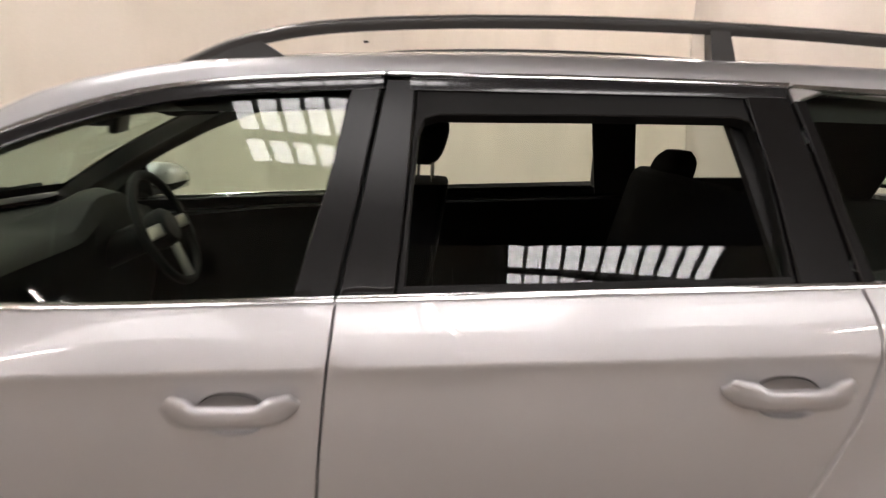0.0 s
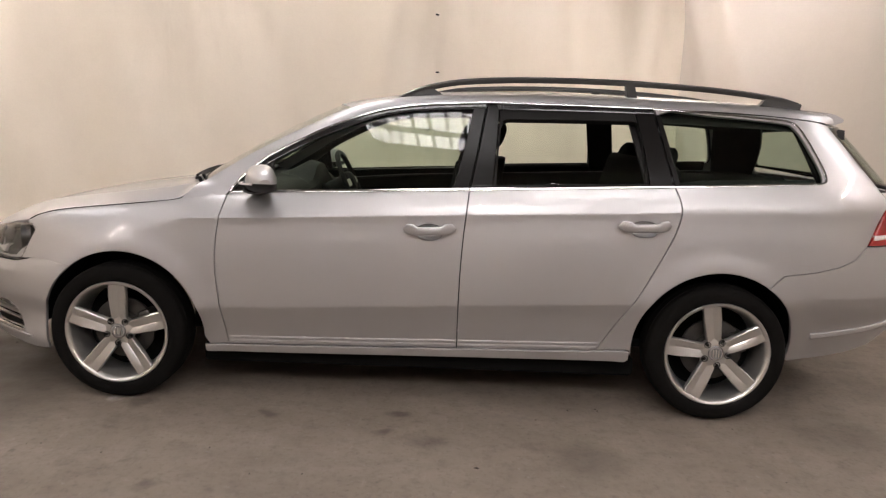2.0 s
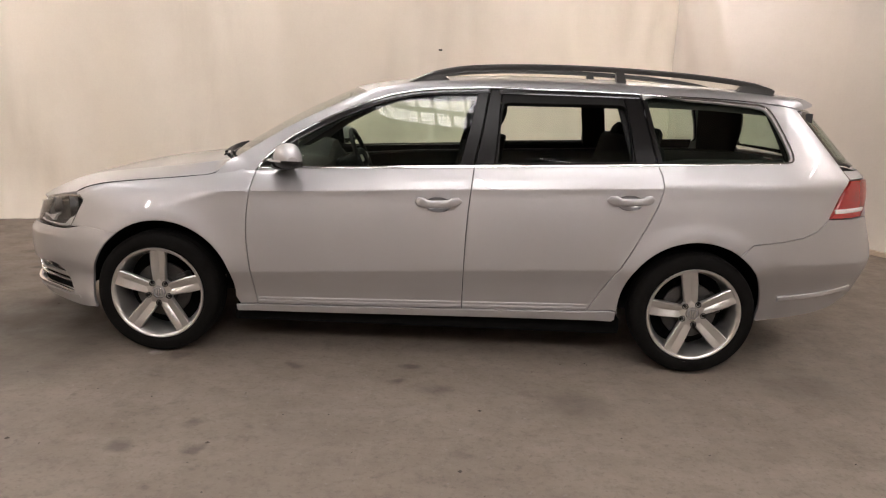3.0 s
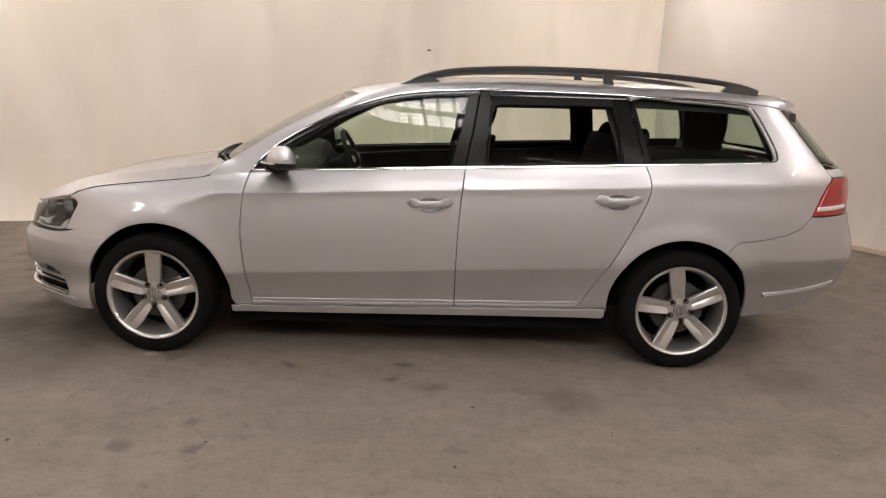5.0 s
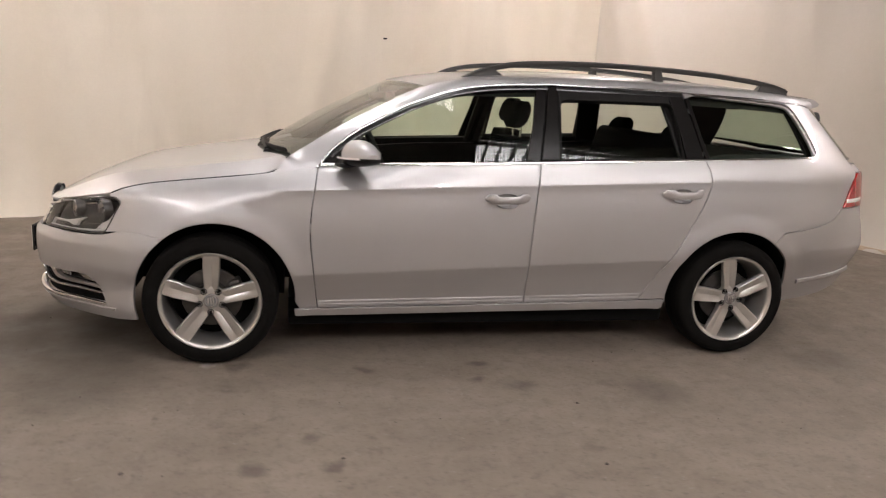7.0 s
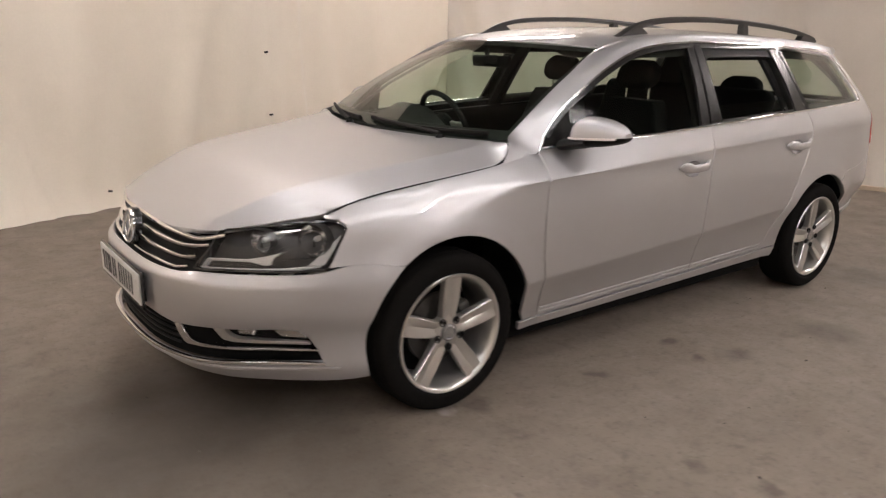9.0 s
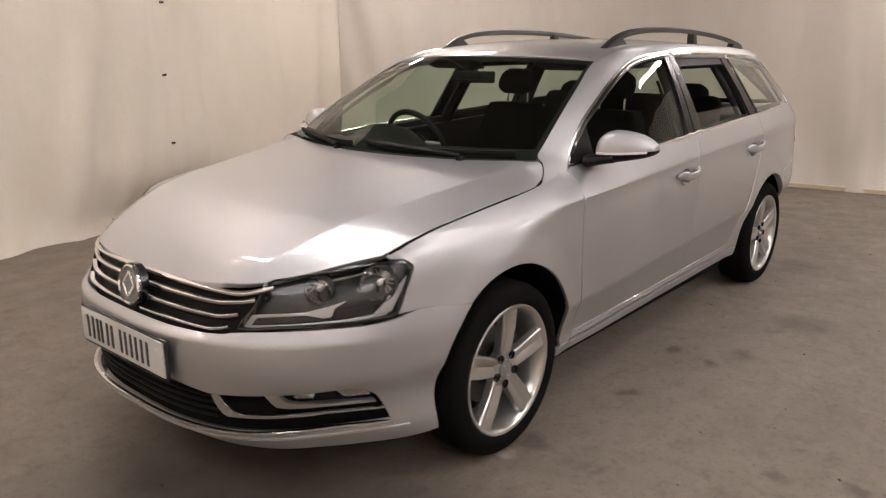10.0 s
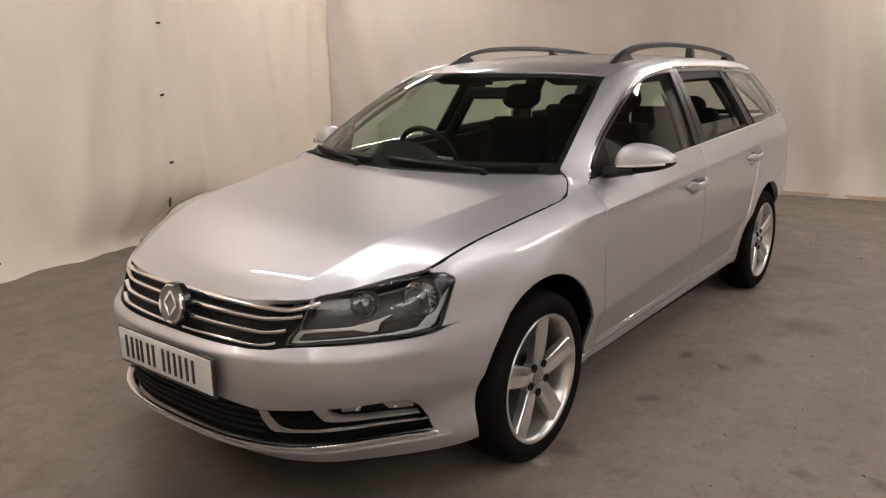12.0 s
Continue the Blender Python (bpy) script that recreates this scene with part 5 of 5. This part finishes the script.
# headlamps
for side in (-1, 1):
    f = side_surf(side)
    lamp = part("headlamp", panel(LAMP_LOOP, f, .022, .002, .003, .03), CLEAR_COVER, car, "clear headlamp with a dark bezel and twin reflectors")
    part("bezel", panel(LAMP_LOOP, f, .03, -.006, .002, .004, drop=.048), LAMP_BLACK, lamp, "smoked dark grey bezel")
    part("lamp_rim", panel(spline([(s, z) for s, z in inset(LAMP_LOOP if area(LAMP_LOOP) > 0 else LAMP_LOOP[::-1], -.001)], 1, True), f, .03, 0, .001, .05, holes=[inset(LAMP_LOOP if area(LAMP_LOOP) > 0 else LAMP_LOOP[::-1], .007)], drop=.003), GLOSS_BLACK, lamp)
    part("blade", panel([(-1.150, .606), (-1.128, .640), (-1.06, .647), (-.958, .653), (-.90, .664), (-.825, .682), (-.862, .660), (-.868, .633), (-.893, .630), (-.95, .642), (-1.06, .637), (-1.112, .632), (-1.128, .612)], f, .02, 0, .002, .012, drop=.028), LAMP_SHEEN, lamp, "silver blade")
    part("blade", panel([(-1.150, .602), (-.99, .608), (-.82, .612), (-.69, .626), (-.685, .634), (-.82, .623), (-.99, .618), (-1.14, .612)], f, .02, 0, .002, .012, drop=.022), LAMP_SHEEN, lamp, "silver blade")
    part("lamp_tray", panel([(-1.120, .614), (-1.0, .620), (-.90, .622), (-.885, .632), (-.95, .642), (-1.06, .637), (-1.105, .630)], f, .02, 0, .002, .006, drop=.034), LAMP_DARK, lamp, "smoked grey tray")
    part("lamp_tray", panel([(-.86, .622), (-.74, .628), (-.700, .634), (-.715, .660), (-.80, .655), (-.85, .650)], f, .02, 0, .002, .006, drop=.036), LAMP_DARK, lamp)
    part("side_reflector", panel([(-.735, .632), (-.625, .742), (-.640, .70), (-.676, .634)], f, .02, 0, .002, .006, drop=.02), LAMP_SHEEN, lamp)
    part("top_strip", panel([(-.93, .736), (-.86, .752), (-.74, .768), (-.75, .760), (-.86, .743)], f, .02, 0, .002, .006, drop=.026), LAMP_SILVER, lamp)
    for s0, z0, r in ((-.925, .704, .040), (-.742, .712, .055)):
        p = Vector(f(s0, z0))
        inward = Vector((.86, -side * .50, .0)).normalized()
        m = Matrix.Translation(p + inward * .030) @ inward.to_track_quat("X", "Z").to_matrix().to_4x4()
        rings = [(r, -.004), (r * .96, .004), (r * .80, .018), (r * .60, .027), (r * .36, .034), (.008, .038)]
        part("reflector", moved(lathe(rings, 14, "X"), m), LAMP_SILVER, lamp, "facetted silver reflector", smooth=False)
        part("reflector_ring", moved(lathe([(r * .99, .002), (r * .99, -.007), (r * 1.03, -.009), (r * 1.05, .0), (r * 1.05, .03)], 36, "X"), m), LAMP_DARK, lamp)
        part("bulb", moved(lathe([(.001, .004), (.007, .008), (.0095, .018), (.0095, .038)], 14, "X"), m), LAMP_SHEEN, lamp)
        part("bulb_shield", moved(box(-.001, .002, -.005, .005, -.024, -.004, .001), m), LAMP_DARK, lamp)


# ---- mirrors, handles, wipers ----
def mirror_half(side, upper):
    """Door mirror housing: silver upper shell or black lower shell, by sections across the car."""
    rows = []
    for i in range(19):
        t = i / 18
        y = .815 + .205 * t
        r = max(.06, (1 - abs(2 * (t * .94 + .03) - 1) ** 3.2)) ** .5
        cx = -.700 + .075 * t
        zc = 1.022 + .012 * t
        a, b = (.070 - .022 * t) * r, (.090 - .012 * t - .034 * t * t) * r if upper else (.052 - .026 * t) * r
        row = []
        for k in range(15):
            an = math.pi * k / 14
            c, s = math.cos(an), math.sin(an)
            x = cx + a * math.copysign(abs(c) ** .8, c) * (1.0 if c > 0 else 1.25)
            z = zc + (b * s ** .9 if upper else -b * s ** .75) - .012 * (1 if upper else 1)
            row.append(Vector((x, side * y, z)))
        rows.append(row)
    v, f = loft(rows)
    n = 15
    f += [tuple(range(n)), tuple(range(18 * n, 19 * n))[::-1]]
    return facing((v, f), (-.67, side * .92, 1.0 if upper else 1.02))


for side in (-1, 1):
    mirror = part("door_mirror", mirror_half(side, True), PAINT, car, "silver door mirror with a black base")
    part("lower_shell", mirror_half(side, False), BLACK_PLASTIC, mirror)
    q = [Vector((-.775 - .012 * math.sin(math.pi * k / 10) + .085 * (k / 10) ** 2, side * (.84 + .165 * k / 10), 1.010 + .008 * k / 10)) for k in range(11)]
    part("repeater", sweep(q, [Vector((-1, side * .2, 0))] * 11, strip_profile(.009, .004)), WHITE_LAMP, mirror, "clear side repeater strip")
    arm = [Vector((-.735, side * .77, .972)), Vector((-.725, side * .80, .976)), Vector((-.712, side * .84, .985)), Vector((-.70, side * .88, .992))]
    part("mirror_arm", sweep(arm, [Vector((0, 0, 1))] * 4, round_profile(.115, .045, 14)), BLACK_PLASTIC, mirror)
    rows = [[Vector((-.640 + .05 * t, side * (.84 + .135 * t), 1.016 + .006 * t + h * (.042 - .014 * t))) for h in (-1, -.5, 0, .5, 1)] for t in (0, .25, .5, .75, 1)]
    part("mirror_glass", facing(loft(rows), (-.8, side * .92, 1.02)), LAMP_SILVER, mirror, "mirror glass")

for side in (-1, 1):
    f = side_surf(side)
    for hx, hz in HANDLES:
        rows = []
        for k in range(33):
            u = -1 + 2 * k / 32
            a = abs(u)
            x = hx + .115 * u
            top = .008 + .011 * step(.42, .60, a) - .020 * step(.84, 1.0, a)
            low = -.029 + .020 * a ** 7
            mid, h = hz + .004 * u + (top + low) / 2, (top - low) / 2
            d = .010 * max(.3, 1 - a ** 5) ** .5
            y = shell(x - XF0, mid)[1] + .036 * (1 - a ** 3.2) + .004
            row = []
            for q in range(18):
                c, t = math.cos(2 * math.pi * q / 18), math.sin(2 * math.pi * q / 18)
                row.append(Vector((x, side * (y + d * math.copysign(abs(c) ** .75, c)), mid + h * math.copysign(abs(t) ** .75, t))))
            rows.append(row + [row[0]])
        y0 = side * (shell(hx - XF0, hz)[1] + .03)
        handle = part("door_handle", facing(loft(rows), (hx, y0, hz - .012)), PAINT, car, "silver pull handle")
        # cup behind the handle
        rows = []
        for i in range(9):
            rr = i / 8
            row = []
            for k in range(37):
                x, z = dish(hx, hz, rr, 2 * math.pi * k / 36)
                row.append(Vector(f(x - XF0, z)) + Vector((0, side * (-.0005 - .026 * (1 - rr ** 2.4)), 0)))
            rows.append(row)
        part("handle_cup", facing(loft(rows), (hx, 0, hz)), PAINT, handle)
    # lock cover line on the near handle end
    # filler-side body plug and door edge stay plain

# wipers
def wiper(points, lift):
    q, n = [], []
    for y, t in spline(points, 6):
        p = Vector(screen(y, t))
        q.append(p + Vector((-.35, 0, .94)) * lift)
        n.append(Vector((-.4, 0, .9)))
    return q, n


for base, arm, blade in (((-.62, -.02), [(-.62, -.03), (-.35, .0), (-.02, .02)], [(-.90, .015), (-.4, .012), (.08, .035)]), ((.30, -.02), [(.30, -.03), (.52, .0), (.72, .02)], [(.20, .012), (.6, .015), (.90, .035)])):
    q, n = wiper(blade, .014)
    w = part("windscreen_wiper", sweep(q, n, [(-.006, -.010), (-.008, .004), (-.003, .012), (.004, .010), (.007, .0), (.005, -.010)]), BLACK_PLASTIC, car, "black windscreen wiper")
    q, n = wiper(arm, .024)
    part("wiper_arm", sweep(q, n, round_profile(.018, .012)), BLACK_PLASTIC, w)
    part("wiper_pivot", moved(lathe([(.02, -.02), (.018, .012), (.012, .02), (.001, .022)], 16, "Z"), Matrix.Translation(Vector(screen(*base)) + Vector((-.01, 0, -.008)))), BLACK_PLASTIC, w)
part("screen_sticker", facing(loft([[Vector(screen(.93 + .03 * i, .055 + .03 * k)) + Vector((-.002, 0, .003)) for k in (0, 1)] for i in (0, 1)]), (-.2, 0, .6)), PAPER, car, "small white paper sticker")


# ---- cabin ----
def cushion(x0, x1, y0, y1, z0, z1, bevel):
    return box(x0, x1, y0, y1, z0, z1, bevel)


def seat(x, y):
    """A front seat with cushion, backrest, head restraint and its two posts."""
    s = part("front_seat", moved(cushion(-.27, .25, -.25, .25, -.09, .09, .05), pose(x, y, .50, 0, -8, 0)), CLOTH, car, "dark cloth front seat")
    rows = []
    for i in range(13):
        t = i / 12
        z = .50 + .60 * t
        cx = x + .20 + .17 * t + .02 * math.sin(math.pi * t)
        w = .235 * (1 - .28 * max(0, t - .62) / .38) * (1 if t < .95 else .93)
        d = .075 - .025 * t
        row = []
        for k in range(20):
            a = 2 * math.pi * k / 20
            c, q = math.cos(a), math.sin(a)
            yy = w * math.copysign(abs(q) ** .45, q)
            xx = d * math.copysign(abs(c) ** .6, c) - (.045 * (abs(yy) / w) ** 3 if c < 0 else 0)
            row.append(Vector((cx + xx, y + yy, z)))
        rows.append(row + [row[0]])
    v, f = loft(rows)
    f += [tuple(range(20)), tuple(range(12 * 21, 12 * 21 + 20))[::-1]]
    part("backrest", facing((v, f), (x + .28, y, .8)), CLOTH, s)
    restraint(x + .365, y, 1.225, .125, s, .115)
    return s


def restraint(x, y, z, w, parent, h=.10):
    rows = []
    for i in range(9):
        t = -1 + 2 * i / 8
        k = max(.25, 1 - abs(t) ** 3.5) ** .4
        row = []
        for j in range(20):
            a = 2 * math.pi * j / 20
            c, q = math.cos(a), math.sin(a)
            row.append(Vector((x + .02 * t + .048 * k * math.copysign(abs(c) ** .7, c), y + w * (1 - .10 * max(0, t)) * k * math.copysign(abs(q) ** .5, q), z + h * .62 * t)))
        rows.append(row + [row[0]])
    v, f = loft(rows)
    f += [tuple(range(20)), tuple(range(8 * 21, 8 * 21 + 20))[::-1]]
    part("head_restraint", facing((v, f), (x, y, z)), CLOTH, parent)
    for e in (-1, 1):
        part("restraint_post", moved(lathe([(.006, -.13), (.006, .0)], 10, "Z"), Matrix.Translation((x + .004, y + e * .072, z - h * .5))), CHROME, parent, "bright steel post")


seat(-.144, -.37)
seat(.02, .335)
bench = part("rear_bench", cushion(.60, 1.12, -.60, .60, .46, .62, .06), CLOTH, car, "dark cloth rear bench seat")
part("backrest", moved(cushion(-.07, .07, -.60, .60, 0, .60, .05), pose(1.0, 0, .56, 0, 16, 0)), CLOTH, bench)
for y in (-.38, .38):
    restraint(1.172, y, 1.140, .132, bench, .11)
restraint(1.165, 0, 1.095, .12, bench, .06)
part("load_cover", box(1.27, 2.05, -.60, .60, 1.012, 1.028, .004), CLOTH, car, "dark load cover")

# dashboard, binnacle, steering wheel
rows = []
for i in range(25):
    y = -.70 + 1.40 * i / 24
    hump = .085 * math.exp(-((y - .36) / .19) ** 4)
    k = .03 * (abs(y) / .7) ** 2
    rows.append([Vector((-1.06 + k, y, .955)), Vector((-.86, y, .965)), Vector((-.72, y, .960 + hump)), Vector((-.655, y, .945 + hump)), Vector((-.63, y, .915 + hump * .6)), Vector((-.66, y, .80)), Vector((-.64, y, .70)), Vector((-.70, y, .45))])
part("dashboard", facing(loft(rows), (-1.0, 0, .6)), TRIM, car, "dark soft-touch dashboard")
part("centre_console", box(-.70, .30, -.10, .10, .30, .58, .03), TRIM, car)
part("gear_lever", moved(lathe([(.001, .10), (.022, .095), (.026, .07), (.016, .045), (.012, -.05)], 16, "Z"), pose(-.38, 0, .63, 0, 12, 0)), TRIM, car)
m = Matrix.Translation((-.475, .36, .925)) @ Matrix.Rotation(radians(-24), 4, "Y")
ring = []
for i in range(49):
    a = 2 * math.pi * i / 48
    ring.append((0, .185 * math.cos(a), .185 * math.sin(a)))
wheel_ring = sweep([Vector(p) for p in ring[:-1]], [Vector((0, p[1], p[2])) for p in ring[:-1]], round_profile(.030, .030, 12), True)
steer = part("steering_wheel", moved(wheel_ring, m), TRIM, car, "black steering wheel")
part("wheel_boss", moved(lathe([(.001, .03), (.05, .025), (.066, .005), (.066, -.03), (.03, -.12)], 24, "X"), m), TRIM, steer)
for a in (0, 180, 270):
    part("wheel_spoke", moved(moved(box(-.008, .012, .05, .178, -.022, .022, .006), Matrix.Rotation(radians(a), 4, "X")), m), ALLOY if a != 90 else TRIM, steer)
part("steering_column", moved(lathe([(.05, -.02), (.055, -.25)], 16, "X"), m), TRIM, car)
# interior mirror
im = part("interior_mirror", moved(box(-.012, .012, -.11, .11, -.028, .028, .010), pose(-.46, .01, 1.272, 0, 10, 14)), BLACK_PLASTIC, car, "black interior mirror")
part("mirror_stem", sweep([Vector((-.49, .0, 1.275)), Vector((-.50, 0, 1.30)), Vector((-.50, 0, 1.335))], [Vector((1, 0, 0))] * 3, round_profile(.03, .02)), BLACK_PLASTIC, im)
part("sensor_housing", box(-.56, -.47, -.05, .05, 1.262, 1.302, .012), BLACK_PLASTIC, car)
for y in (-.36, .36):
    part("sun_visor", moved(box(-.09, .09, -.17, .17, -.009, .009, .006), pose(-.22, y, 1.335, 0, 16, 0)), LINING, car, "grey sun visor, coloured near black for cabin shade")

# door cards, lining, pillars inside
for side in (-1, 1):
    f = side_surf(side)
    loop = sx([(-.90, .35), (-.86, .90), (-.80, .945), (0.1, .985), (1.08, 1.03), (1.7, 1.06), (2.0, 1.065), (2.2, 1.06), (2.2, .6), (1.75, .70), (1.344, .72), (.95, .5), (.85, .35)])
    part("door_card", panel(loop, f, .06, 0, .003, .02, drop=.055), TRIM, car)
    part("cabin_sill", panel(sx([(-.84, .93), (-.2, .965), (1.0, 1.02), (1.75, 1.055), (1.75, 1.114), (1.25, 1.098), (1.0, 1.054), (-.2, .997), (-.80, .967)]), f, .05, 0, .002, .01, drop=.03), TRIM, car)
    for a, b, w in (((.235, 1.0), (.30, 1.375), .055), ((1.09, 1.04), (1.02, 1.375), .078), ((1.925, 1.05), (1.848, 1.36), .125)):
        loop = sx([(a[0] - w, a[1]), (a[0] + w, a[1]), (b[0] + w, b[1]), (b[0] - w, b[1])])
        part("inner_pillar", panel(loop, f, .06, 0, .003, .02, drop=.05), TRIM, car)
    part("belt_strap", panel(sx([(.20, 1.02), (.235, 1.02), (.285, 1.30), (.255, 1.30)]), f, .05, 0, .002, .004, drop=.095), CLOTH, car)
    # lining under the roof side and the front pillar
    rows = []
    for (x, z), b in list(zip(EDGE_LOW, EDGE_HIGH))[7:]:
        deep = .03 + .035 * step(-.3, .1, x)
        a = Vector((x + .03, shell(s_of_x(x, z - deep), z - deep)[1] - .035, z - deep))
        b = Vector(b) + Vector((.06, -.045 if x < -.3 else -.01, -.035))
        c = (a + b) / 2 + Vector((-.01, .02, .015))
        rows.append([Vector((p.x, side * p.y, p.z)) for p in [a * (1 - t) ** 2 + c * 2 * t * (1 - t) + b * t * t for t in (0, .25, .5, .75, 1)]])
    n = next(i for i, r in enumerate(rows) if r[0].x > -.12)
    part("pillar_trim", loft(rows[:n + 1]), PILLAR_TRIM, car, "grey front pillar trim")
    part("side_lining", loft(rows[n:]), LINING, car, "cabin lining, coloured near black for shade")
half = [(-.42, 0), (-.38, .3), (-.29, .53), (.5, .52), (1.5, .50), (1.9, .47), (1.92, 0)]
loop = [(x, -y) for x, y in half] + [(x, y) for x, y in reversed(half[1:-1])]
part("headlining", panel(loop, lambda x, y: (x, y, roof(x, y) - .028), .12, 0, .003, .01), LINING, car, "grey headlining, coloured near black for cabin shade")
part("cabin_floor", box(-1.0, 1.95, -.68, .68, .28, .32), UNDER, car)
part("bulkhead", box(-1.06, -1.02, -.68, .68, .3, .93), UNDER, car)

edge = [(0, 1.03), (.5, 1.03)] + rx([(2.06, 1.03), (2.02, .9), (2.0, .6)]) + [(.4, .6), (0, .6)]
part("tailgate_lining", panel(both(edge), rear_surf, .08, 0, .003, .01, drop=.06), TRIM, tailgate, "dark tailgate lining")
